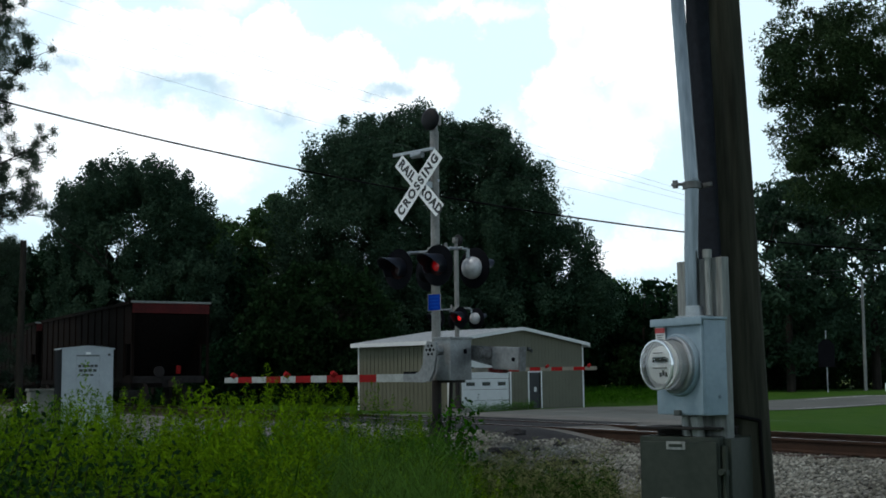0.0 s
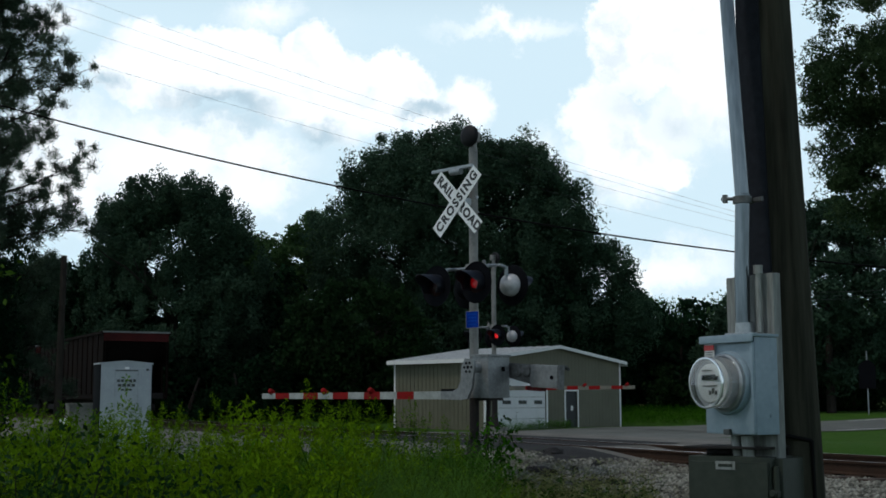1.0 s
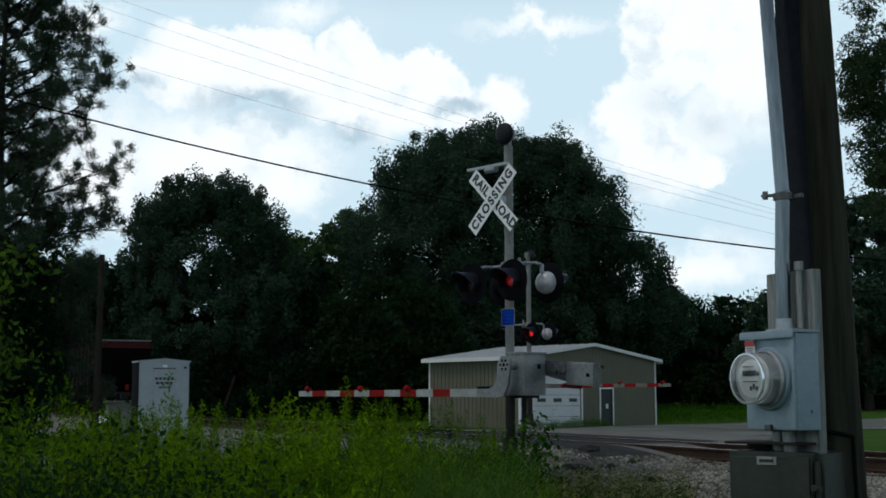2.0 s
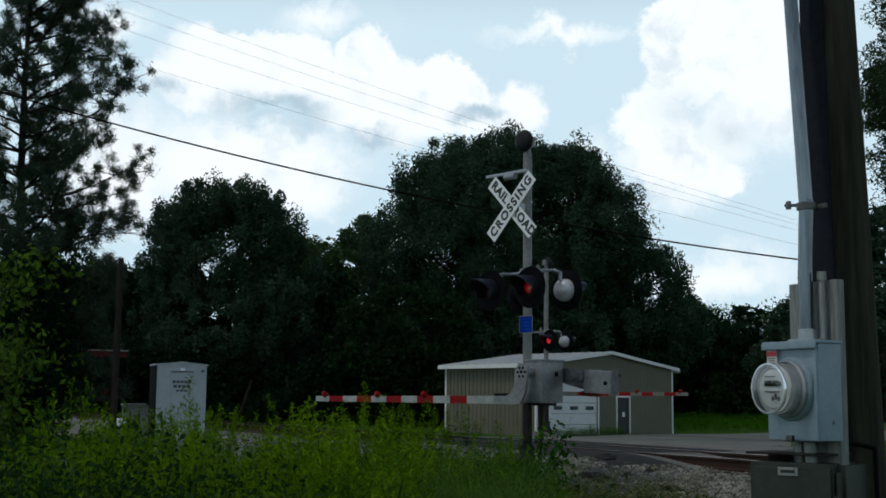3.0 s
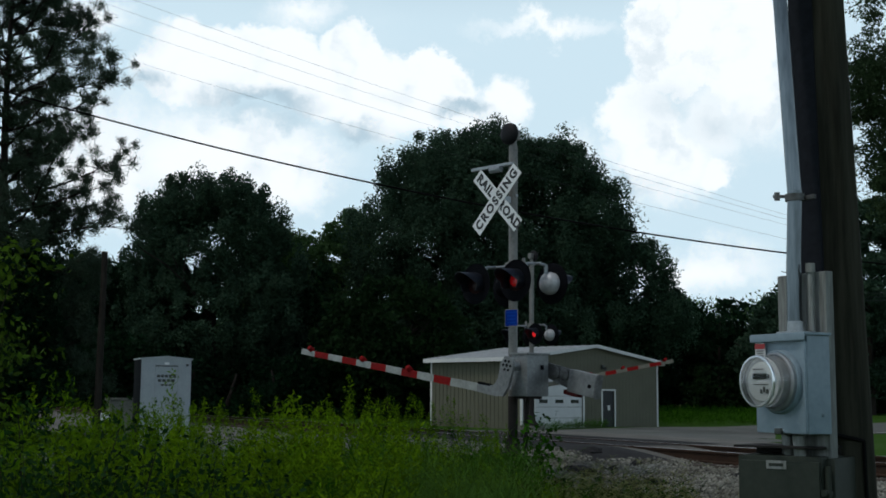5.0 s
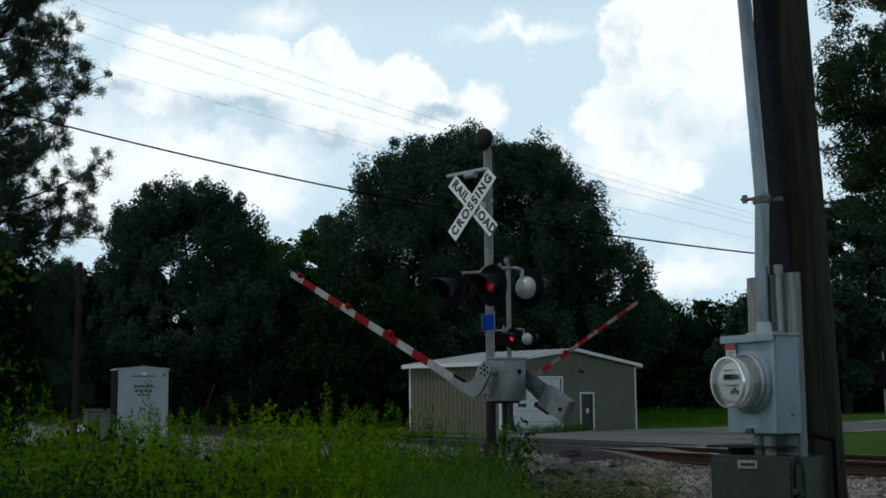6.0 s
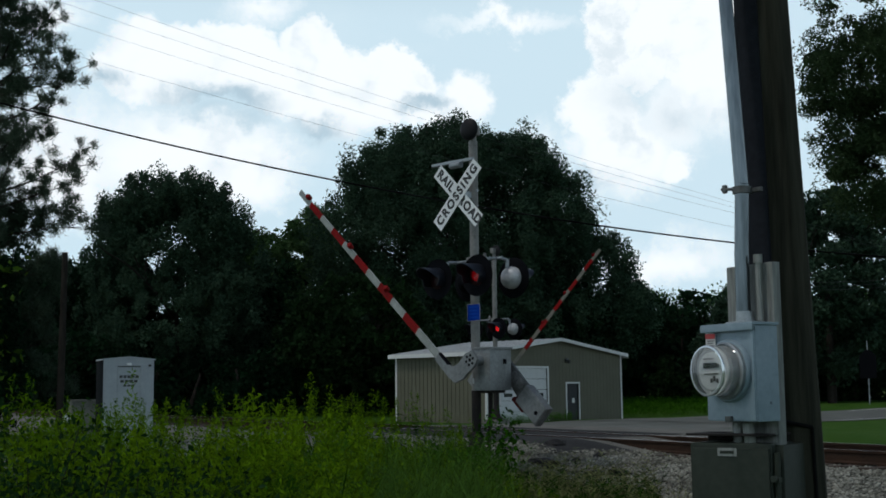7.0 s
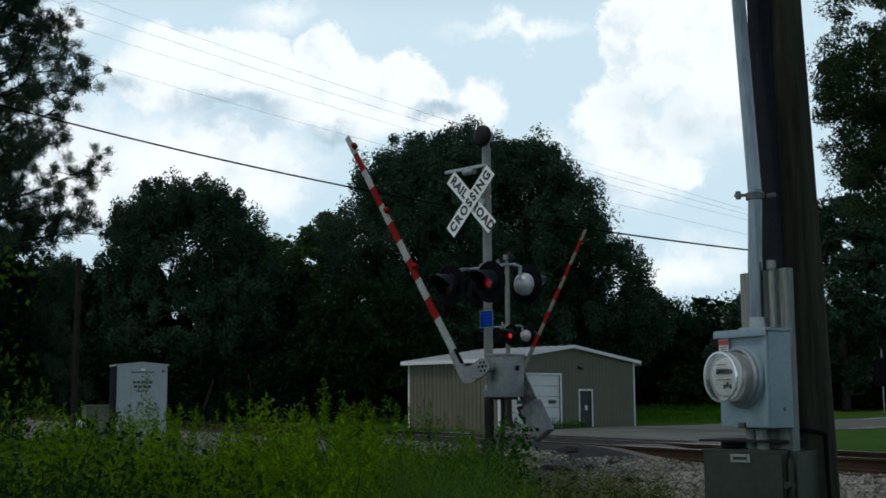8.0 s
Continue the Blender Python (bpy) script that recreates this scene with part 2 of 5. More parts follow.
M_GUARD = material("cable_guard_black", (0.014, 0.016, 0.021), 0.8, spec=0.12, var=0.3, scale=5, fine=40, bump=0.1)
M_GREENBOX = material("disconnect_box_green_grey", (0.034, 0.041, 0.031), 0.6, spec=0.2, color2=(0.020, 0.026, 0.019), scale=6, fine=40, bump=0.05)
M_DARKPLASTIC = material("dark_plastic", (0.035, 0.04, 0.038), 0.4, var=0.2, bump=0.03)
M_METERFACE = material("meter_face", (0.50, 0.53, 0.53), 0.4, var=0.05, bump=0)
M_METERBODY = material("meter_body", (0.24, 0.26, 0.27), 0.35, var=0.08, bump=0.02)
M_GLASS = glass_material("meter_glass")
# pale metal colour holds the sky glint along the glass rim
M_RIM = material("glass_rim_glint", (0.75, 0.78, 0.80), 0.12, metal=0.7, var=0.1, bump=0, spec=0.9)
M_LABEL = material("label_white", (0.62, 0.62, 0.60), 0.5, var=0.1, bump=0)
M_LABELRED = material("label_red", (0.35, 0.03, 0.03), 0.5, var=0.1, bump=0)
M_CABINET = material("cabinet_white_paint", (0.36, 0.39, 0.41), 0.45, color2=(0.29, 0.315, 0.335), scale=2.5, fine=30, bump=0.06)
M_SIDING = material("barn_siding", (0.135, 0.131, 0.092), 0.65, spec=0.25, color2=(0.106, 0.104, 0.073), scale=0.6, fine=12, bump=0.05)
M_TRIM = material("barn_trim", (0.68, 0.68, 0.66), 0.5, var=0.08, scale=3, fine=20, bump=0.03)
M_ROOF = material("barn_roof", (0.52, 0.53, 0.53), 0.42, metal=0.1, color2=(0.42, 0.43, 0.43), scale=0.8, fine=10, bump=0.05)
M_GARAGE = material("garage_door", (0.60, 0.61, 0.60), 0.5, var=0.08, scale=2, fine=20, bump=0.02)
M_DARKGLASS = material("dark_pane", (0.012, 0.014, 0.016), 0.08, var=0.1, bump=0)
M_DOORDARK = material("steel_door_dark", (0.020, 0.023, 0.026), 0.5, spec=0.25, var=0.15, bump=0.03)
M_CABLE = material("cable_black", (0.006, 0.006, 0.006), 0.8, spec=0.06, var=0.1, bump=0)
M_WIRE = material("line_wire", (0.07, 0.073, 0.076), 0.7, spec=0.1, var=0.1, bump=0)
M_BARK = material("bark", (0.035, 0.030, 0.025), 0.95, spec=0.1, color2=(0.015, 0.013, 0.011), scale=3, fine=16, bump=0.9, dist=0.03, stretch=(1, 1, 0.25))
M_TRAINRED = material("rail_car_red", (0.085, 0.010, 0.010), 0.7, spec=0.15, color2=(0.035, 0.007, 0.006), scale=1.2, fine=14, bump=0.1)
M_TRAINBROWN = material("rail_car_oxide", (0.012, 0.0075, 0.006), 0.9, spec=0.05, color2=(0.007, 0.005, 0.004), scale=1.0, fine=14, bump=0.15)
M_IRON = material("dark_iron", (0.022, 0.019, 0.018), 0.8, spec=0.15, var=0.3, bump=0.2)
M_WEIGHT = material("stained_weight", (0.17, 0.175, 0.175), 0.6, metal=0.2, color2=(0.045, 0.044, 0.042), scale=7, fine=30, bump=0.3)
M_OAK = leaf_material("oak_leaf", (0.054, 0.098, 0.058), (0.020, 0.042, 0.025), spread=0.3)
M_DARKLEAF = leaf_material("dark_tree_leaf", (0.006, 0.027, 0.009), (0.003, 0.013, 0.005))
M_MIDLEAF = leaf_material("green_tree_leaf", (0.014, 0.038, 0.010), (0.007, 0.019, 0.006))
M_FARLEAF = leaf_material("far_tree_leaf", (0.066, 0.130, 0.040), (0.036, 0.076, 0.028))
M_PINE = leaf_material("pine_needle", (0.060, 0.090, 0.056), (0.030, 0.050, 0.032), trans=0.2)
M_WILLOW = leaf_material("narrow_leaf", (0.048, 0.080, 0.032), (0.026, 0.048, 0.020))
M_BUSHLEAF = leaf_material("bush_leaf", (0.085, 0.150, 0.010), (0.012, 0.034, 0.006), spread=0.6)
M_WEED = leaf_material("goldenrod_leaf", (0.026, 0.094, 0.003), (0.006, 0.026, 0.002), spread=0.6, spec=0.03)
M_WEEDTIP = leaf_material("goldenrod_tip", (0.140, 0.235, 0.004), (0.044, 0.102, 0.003), spread=0.5, spec=0.03)
M_BLADE = leaf_material("grass_blade", (0.042, 0.125, 0.005), (0.018, 0.060, 0.003), spread=0.4, spec=0.03)
M_LAWN = leaf_material("lawn_blade", (0.065, 0.165, 0.018), (0.035, 0.10, 0.012), spread=0.4)
M_WISP = leaf_material("wispy_blade", (0.075, 0.150, 0.025), (0.040, 0.095, 0.016), spread=0.4, spec=0.03)
M_BRIAR = leaf_material("briar_leaf", (0.016, 0.048, 0.009), (0.007, 0.022, 0.006), spread=0.5)
M_DRYGRASS = leaf_material("pale_grass_blade", (0.20, 0.20, 0.09), (0.12, 0.15, 0.05), spread=0.4)

# ---- mesh helpers ----


def box(bm, cx, cy, cz, sx, sy, sz, bevel=0.0, rot=None):
    m = Matrix.Translation((cx, cy, cz)) @ (rot or Matrix.Identity(4)) @ Matrix.Diagonal((sx, sy, sz, 1))
    r = bmesh.ops.create_cube(bm, size=1.0, matrix=m)
    if bevel:
        vs = set(r["verts"])
        es = [e for e in bm.edges if e.verts[0] in vs and e.verts[1] in vs]
        bmesh.ops.bevel(bm, geom=es, offset=bevel, segments=2, affect='EDGES', profile=0.7)
    return bm


def tube(bm, p0, p1, r0, r1=None, seg=16, cap=True):
    p0, p1 = Vector(p0), Vector(p1)
    d = p1 - p0
    m = Matrix.Translation((p0 + p1) / 2) @ d.to_track_quat('Z', 'Y').to_matrix().to_4x4()
    bmesh.ops.create_cone(bm, cap_ends=cap, cap_tris=False, segments=seg, radius1=r0, radius2=r0 if r1 is None else r1, depth=d.length, matrix=m)
    return bm


def lathe(bm, profile, m, seg=24, cap=True):
    """Turn (radius, height) pairs about the z axis of m."""
    rings = []
    for r, h in profile:
        rings.append([bm.verts.new(m @ Vector((r * math.cos(a), r * math.sin(a), h))) for a in (2 * math.pi * i / seg for i in range(seg))])
    for a, b in zip(rings, rings[1:]):
        for i in range(seg):
            bm.faces.new((a[i], a[(i + 1) % seg], b[(i + 1) % seg], b[i]))
    for ring, flip in ((rings[0], True), (rings[-1], False)) if cap else ():
        bm.faces.new(ring[::-1] if flip else ring)
    return bm


def prism(bm, outline, y0, y1):
    """Solid from an outline in x, z between y0 and y1."""
    a = [bm.verts.new((x, y0, z)) for x, z in outline]
    b = [bm.verts.new((x, y1, z)) for x, z in outline]
    n = len(a)
    bm.faces.new(a)
    bm.faces.new(b[::-1])
    for i in range(n):
        bm.faces.new((a[i], b[i], b[(i + 1) % n], a[(i + 1) % n]))
    return bm


def mesh_of(name, bm, mat, smooth=False):
    bmesh.ops.recalc_face_normals(bm, faces=bm.faces)
    me = bpy.data.meshes.new(name)
    bm.to_mesh(me)
    bm.free()
    if smooth:
        for p in me.polygons:
            p.use_smooth = True
        me.set_sharp_from_angle(angle=radians(40))
    for mm in (mat if isinstance(mat, (list, tuple)) else [mat]):
        me.materials.append(mm)
    return me


def part(name, bm, mat, parent, label="", smooth=True):
    ob = new(name, mesh_of(name, bm, mat, smooth))
    ob.parent = parent
    return tagged(ob, label)


def thing(name, m, label, category, group="", kind=""):
    ob = new(name)
    ob.empty_display_size = 0.2
    ob.matrix_world = m
    return tagged(ob, label, category, group, kind)


def mesh_np(name, verts, faces, mats, index=None, smooth=False):
    """Mesh from arrays; faces all of one size."""
    v, f = np.asarray(verts, float), np.asarray(faces, int)
    me = bpy.data.meshes.new(name)
    me.vertices.add(len(v))
    me.vertices.foreach_set("co", v.ravel())
    me.loops.add(f.size)
    me.loops.foreach_set("vertex_index", f.ravel())
    me.polygons.add(len(f))
    me.polygons.foreach_set("loop_start", np.arange(0, f.size, f.shape[1]))
    me.polygons.foreach_set("loop_total", np.full(len(f), f.shape[1]))
    if index is not None:
        me.polygons.foreach_set("material_index", np.asarray(index, int))
    for mm in (mats if isinstance(mats, (list, tuple)) else [mats]):
        me.materials.append(mm)
    me.update(calc_edges=True)
    if smooth:
        me.polygons.foreach_set("use_smooth", np.ones(len(f), bool))
    return me


def text_mesh(bm, word, size, m, spacing=1.3):
    """Flat letters joined into bm, centred, standing in the x-y plane of m."""
    cu = bpy.data.curves.new("t", 'FONT')
    cu.body, cu.size, cu.align_x, cu.align_y, cu.extrude = word, size, 'CENTER', 'CENTER', 0.001
    cu.space_character, cu.offset = spacing, 0.009
    ob = new("t", cu)
    me = bpy.data.meshes.new_from_object(ob)
    me.transform(m)
    bm.from_mesh(me)
    bpy.data.objects.remove(ob)
    bpy.data.curves.remove(cu)
    bpy.data.meshes.remove(me)
    return bm


# ---- plan: track along TRK at distance TRK_N, road along ROAD ----
TN, TT = Vector((math.cos(radians(28)), math.sin(radians(28)), 0)), Vector((-math.sin(radians(28)), math.cos(radians(28)), 0))
TRK_N = 13.6
RD, RA = Vector((0.7071, 0.7071, 0)), Vector((-0.7071, 0.7071, 0))
ROAD_LAT, ROAD_HALF = 18.35, 3.9


def trk(n, s, z=0.0):
    return TN * n + TT * s + Vector((0, 0, z))


def smooth(a, b, x):
    t = np.clip((x - a) / (b - a), 0, 1)
    return t * t * (3 - 2 * t)


def ground_height(x, y):
    n = x * TN.x + y * TN.y
    dn = np.abs(n - TRK_N)
    low = -0.75 + 0.06 * np.sin(x * 0.35 + 1.0) * np.sin(y * 0.27) + 0.012 * np.clip(np.hypot(x, y) - 75, 0, 90)
    t = smooth(1.6, 6.2, dn)
    z = -0.26 * (1 - t) + low * t
    lat = x * RA.x + y * RA.y
    along = np.abs(n - TRK_N)
    ramp = -0.05 * (1 - smooth(2.2, 22, along)) + (low + 0.05) * smooth(2.2, 22, along)
    side = smooth(ROAD_HALF + 0.4, ROAD_HALF + 3.0, np.abs(lat - ROAD_LAT))
    return np.maximum(z, ramp * (1 - side) + z * side - 0.0)


def gh(x, y):
    return float(ground_height(np.float64(x), np.float64(y)))


def axis(lo, hi, step, far):
    c = list(np.arange(lo, hi + 1e-6, step))
    d, a, b = step, lo, hi
    while b < far:
        d *= 1.35
        a, b = a - d, b + d
        c = [a] + c + [b]
    return np.array(c)


def build_ground():
    xs, ys = axis(-34, 44, 0.6, 2600), axis(-6, 80, 0.6, 2600)
    X, Y = np.meshgrid(xs, ys)
    Z = ground_height(X, Y)
    # keep the ground below the paved strip and the ballast
    lat, n = X * RA.x + Y * RA.y, X * TN.x + Y * TN.y
    Z = np.where((np.abs(lat - ROAD_LAT) < ROAD_HALF + 0.2), Z - 0.06, Z)
    v = np.stack([X, Y, Z], -1).reshape(-1, 3)
    w, h = len(xs), len(ys)
    i = np.arange((h - 1) * (w - 1))
    a = (i // (w - 1)) * w + i % (w - 1)
    f = np.stack([a, a + 1, a + w + 1, a + w], -1)
    return tagged(new("ground", mesh_np("ground", v, f, M_GRASS, smooth=True)), "rough green grass verge and field", "ground", kind="structure")


def strip(name, p_of, us, vs, lift, mat, label, category, kind="structure"):
    """A sheet that follows the ground: p_of(u, v) gives x, y."""
    v, f = [], []
    for u in us:
        for w in vs:
            x, y = p_of(u, w)
            v.append((x, y, gh(x, y) + lift))
    k = len(vs)
    for i in range(len(us) - 1):
        for j in range(k - 1):
            f.append((i * k + j, i * k + j + 1, (i + 1) * k + j + 1, (i + 1) * k + j))
    ob = new(name, mesh_np(name, v, f, mat, smooth=True))
    return tagged(ob, label, category, kind=kind)


build_ground()


def road_xy(u, w):
    p = RD * u + RA * (ROAD_LAT + w)
    return p.x, p.y


# crossing road; u runs along it, the track lies near u = 20
strip("road", road_xy, np.arange(-16, 29.5, 0.8), np.linspace(-ROAD_HALF, ROAD_HALF, 9), 0.02, M_ASPHALT, "worn grey asphalt road over the rails", "road")


# highway beyond: runs off to the right behind the crossing
HD = Vector((math.sin(radians(50)), math.cos(radians(50)), 0))
HN = Vector((-HD.y, HD.x, 0))


def highway_xy(u, w):
    p = Vector((17.3, 59.1, 0)) + HD * u + HN * w
    return p.x, p.y


strip("highway", highway_xy, np.arange(-4, 240, 4.0), np.linspace(0, 11.2, 6), 0.03, M_ASPHALT, "grey asphalt highway", "road")
strip("edge_line", highway_xy, np.arange(4, 240, 4.0), np.array([0.9, 1.1]), 0.036, M_LABEL, "white painted road edge line", "road marking")
strip("edge_line", highway_xy, np.arange(20, 240, 4.0), np.array([10.2, 10.4]), 0.036, M_LABEL, "white painted road edge line", "road marking")


def apron_xy(u, w):
    x = -6 + u * (13 + 10.5 * w)
    return x, 33 + w * (28.5 + max(0.0, x - 2) * 0.9)


strip("forecourt", apron_xy, np.linspace(0, 1, 14), np.linspace(0, 1, 18), 0.012, M_ASPHALT, "grey paved yard before the metal shed", "pavement")


def trk_xy(s, n):
    p = trk(TRK_N + n, s)
    return p.x, p.y


# tar along the rails where the road crosses, and a broken dark edge beside it
strip("tar_band", trk_xy, np.arange(18.8, 27.9, 0.5), np.array([-2.3, -1.75, -1.3, -0.84]), 0.038, M_TAR, "dark tar band along the rail", "road patch")
strip("tar_band", trk_xy, np.arange(18.8, 27.9, 0.5), np.array([-0.66, -0.3, 0.0, 0.3, 0.66]), 0.036, M_TAR, "dark tar band between the rails", "road patch")
strip("tar_band", trk_xy, np.arange(19.2, 28.2, 0.5), np.array([0.84, 1.2, 1.5, 1.9]), 0.038, M_TAR, "dark tar band along the rail", "road patch")
strip("tar_apron", trk_xy, np.arange(16.6, 19.8, 0.4), np.array([-2.7, -2.2, -1.8, -1.2]), 0.05, M_TAR, "broken dark asphalt edge spilling onto the ballast", "road patch")
strip("ballast", trk_xy, np.arange(-26, 120, 0.8), np.array([-5.6, -4.6, -3.6, -2.6, -1.6, -0.8, 0, 0.8, 1.6, 2.6, 3.4, 4.0]), 0.03, M_BALLAST, "crushed grey stone track bed", "track bed")


def rail_profile():
    return [(-0.068, -0.18), (0.068, -0.18), (0.068, -0.168), (0.012, -0.15), (0.010, -0.045), (0.035, -0.034), (0.036, -0.006), (0.030, 0.0), (-0.030, 0.0), (-0.036, -0.006),
            (-0.035, -0.034), (-0.010, -0.045), (-0.012, -0.15), (-0.068, -0.168)]


def build_track():
    m = Matrix.Identity(4)
    m.col[0].xyz, m.col[1].xyz = TN, TT
    m.translation = trk(TRK_N, 0)
    track = thing("railway_track", m, "single railway track of rusty rails on timber ties", "railway track", kind="structure")
    for side in (-0.7525, 0.7525):
        bm = prism(bmesh.new(), [(x + side, z) for x, z in rail_profile()], -30, 140)
        bm.normal_update()
        rail = part("rail", bm, [M_STEEL_RAIL, M_RAIL_TOP], track, "rusty rail with a bright running surface", smooth=False)
        for p in rail.data.polygons:
            if p.normal.z > 0.9 and abs(p.center.z) < 0.003:
                p.material_index = 1
    tie_me = mesh_of("tie", box(bmesh.new(), 0, 0, 0, 2.6, 0.22, 0.18, 0.012), M_TIE)
    plate = box(bmesh.new(), 0, 0, 0, 0.19, 0.34, 0.02)
    plate_me = mesh_of("tie_plate", plate, M_STEEL_RAIL)
    rng = random.Random(3)
    for i in range(-40, 150):
        s = i * 0.53
        t = new("tie", tie_me)
        t.parent = track
        t.matrix_basis = pose(rng.uniform(-0.05, 0.05), s, -0.285 + rng.uniform(-0.01, 0.006), 0, 0, rng.uniform(-1.5, 1.5))
        if i < 60:
            for side in (-0.7525, 0.7525):
                q = new("tie_plate", plate_me)
                q.parent = track
                q.matrix_basis = pose(side, s, -0.186, 0, 0, 0)
    return track


build_track()


def stones():
    """Loose ballast over the near shoulder, one shape per stone, joined."""
    rng = np.random.default_rng(5)
    base = np.array([(1, 0, 0), (-1, 0, 0), (0, 1, 0), (0, -1, 0), (0, 0, 1), (0, 0, -1)], float)
    tri = np.array([(0, 2, 4), (2, 1, 4), (1, 3, 4), (3, 0, 4), (3, 1, 5), (0, 3, 5)])
    k = 48000
    s = 4 + rng.random(k) * 15
    n = TRK_N - 5.7 + rng.random(k) ** 0.95 * 6.6
    x, y = TN.x * n + TT.x * s, TN.y * n + TT.y * s
    lat = x * RA.x + y * RA.y
    ok = (lat < ROAD_LAT - ROAD_HALF - 0.3) & ~((s > 16.8) & (n > TRK_N - 2.5))
    x, y = x[ok], y[ok]
    k = len(x)
    z = ground_height(x, y) + 0.03
    size = 0.017 + 0.022 * rng.random(k) ** 2
    jit = 1 + 0.6 * (rng.random((k, 6, 1)) - 0.5)
    th = rng.random(k) * 6.28
    c, sn = np.cos(th), np.sin(th)
    v = base[None] * jit * size[:, None, None] * np.array([1.2, 0.9, 0.75])
    v = np.stack([v[..., 0] * c[:, None] - v[..., 1] * sn[:, None] + 0.3 * v[..., 2], v[..., 0] * sn[:, None] + v[..., 1] * c[:, None], v[..., 2]], -1)
    v += np.stack([x, y, z + size * 0.4], -1)[:, None]
    f = (tri[None] + (np.arange(k) * 6)[:, None, None]).reshape(-1, 3)
    return tagged(new("ballast_stones", mesh_np("ballast_stones", v.reshape(-1, 3), f, M_STONE)), "loose crushed grey ballast stones beside the rails", "gravel", kind="stuff")


stones()


def chunk(x, y, size, seed):
    """Broken lump of old asphalt."""
    r = random.Random(seed)
    bm = bmesh.new()
    bmesh.ops.create_icosphere(bm, subdivisions=2, radius=1.0)
    for v in bm.verts:
        v.co *= 1 + r.uniform(-0.34, 0.30)
    bm.transform(Matrix.Diagonal((size * 1.5, size, size * 0.42, 1)))
    ob = new("asphalt_chunk", mesh_of("asphalt_chunk", bm, M_TAR))
    ob.matrix_world = pose(x, y, gh(x, y) + 0.03 + size * 0.12, r.uniform(-12, 12), r.uniform(-12, 12), r.uniform(0, 360))
    return tagged(ob, "dark broken lump of asphalt on the ballast", "asphalt chunk", "asphalt chunks by the crossing")


_c = random.Random(77)
for _i in range(26):
    _s, _n = _c.uniform(10.5, 17.5), TRK_N - _c.uniform(1.9, 4.6)
    _p = trk(_n, _s)
    chunk(_p.x, _p.y, _c.uniform(0.06, 0.17), 100 + _i)

# ---- leaves and trees ----


def leaf_cloud(centers, rng, size, aspect=0.55, droop=0.0, bend=0.25, pointed=False):
    """Quads folded a little along the middle, one at each centre, turned at random: arrays of vertices and triangles."""
    k = len(centers)
    d = rng.normal(size=(k, 3))
    d[:, 2] -= droop
    d /= np.linalg.norm(d, axis=1, keepdims=True)
    o = rng.normal(size=(k, 3))
    w = np.cross(d, o)
    w /= np.linalg.norm(w, axis=1, keepdims=True) + 1e-9
    u = np.cross(d, w)
    L = size * (0.6 + 0.8 * rng.random(k))[:, None]
    W = L * aspect
    c = np.asarray(centers)
    p0, p2 = c - d * L * 0.5, c + d * L * 0.5
    if pointed:
        v = np.stack([p0 + w * W * 0.55, p0 - w * W * 0.55, p2], 1).reshape(-1, 3)
        return v, np.arange(len(v)).reshape(-1, 3)
    p1, p3 = c + w * W * 0.5 + u * L * bend * 0.3, c - w * W * 0.5 + u * L * bend * 0.3
    v = np.stack([p0, p1, p2, p3], 1).reshape(-1, 3)
    i = (np.arange(k) * 4)[:, None]
    f = np.concatenate([i + [0, 1, 2], i + [0, 2, 3]], 1).reshape(-1, 3)
    return v, f


def limb_mesh(bm, rng, p, d, r, length, depth, tips):
    """A branch that tapers, bends and forks."""
    n = 4
    for i in range(n):
        q = p + d * (length / n)
        tube(bm, p, q, r * (1 - 0.5 * i / n), r * (1 - 0.5 * (i + 1) / n), seg=6, cap=False)
        p = q
        d = (d + Vector([rng.uniform(-0.16, 0.16) for _ in range(3)])).normalized()
        if depth and i >= 1:
            b = (d + Vector((rng.uniform(-1, 1), rng.uniform(-1, 1), rng.uniform(-0.2, 0.7))) * 0.9).normalized()
            limb_mesh(bm, rng, p, b, r * 0.45, length * 0.6, depth - 1, tips)
    tips.append(p)


def clumpy_crown(rng, center, radii, clumps, per_clump, clump_r, hollow=0.45, zmin=-1.0, tall=0.75):
    """Leaf places in uneven clumps spread over an ellipsoid."""
    k = 0
    out = []
    while k < clumps:
        d = rng.normal(size=3)
        d /= np.linalg.norm(d)
        if d[2] < zmin:
            continue
        rad = hollow + (1 - hollow) * rng.random() ** 0.5
        c = np.asarray(center) + d * rad * np.asarray(radii)
        r = clump_r * (0.55 + 0.9 * rng.random())
        q = rng.normal(size=(int(per_clump * (0.6 + 0.8 * rng.random())), 3))
        q *= (r / (np.linalg.norm(q, axis=1, keepdims=True) + 1e-9)) * rng.random((len(q), 1)) ** 0.45
        out.append(c + q * [1, 1, tall])
        k += 1
    return np.concatenate(out)


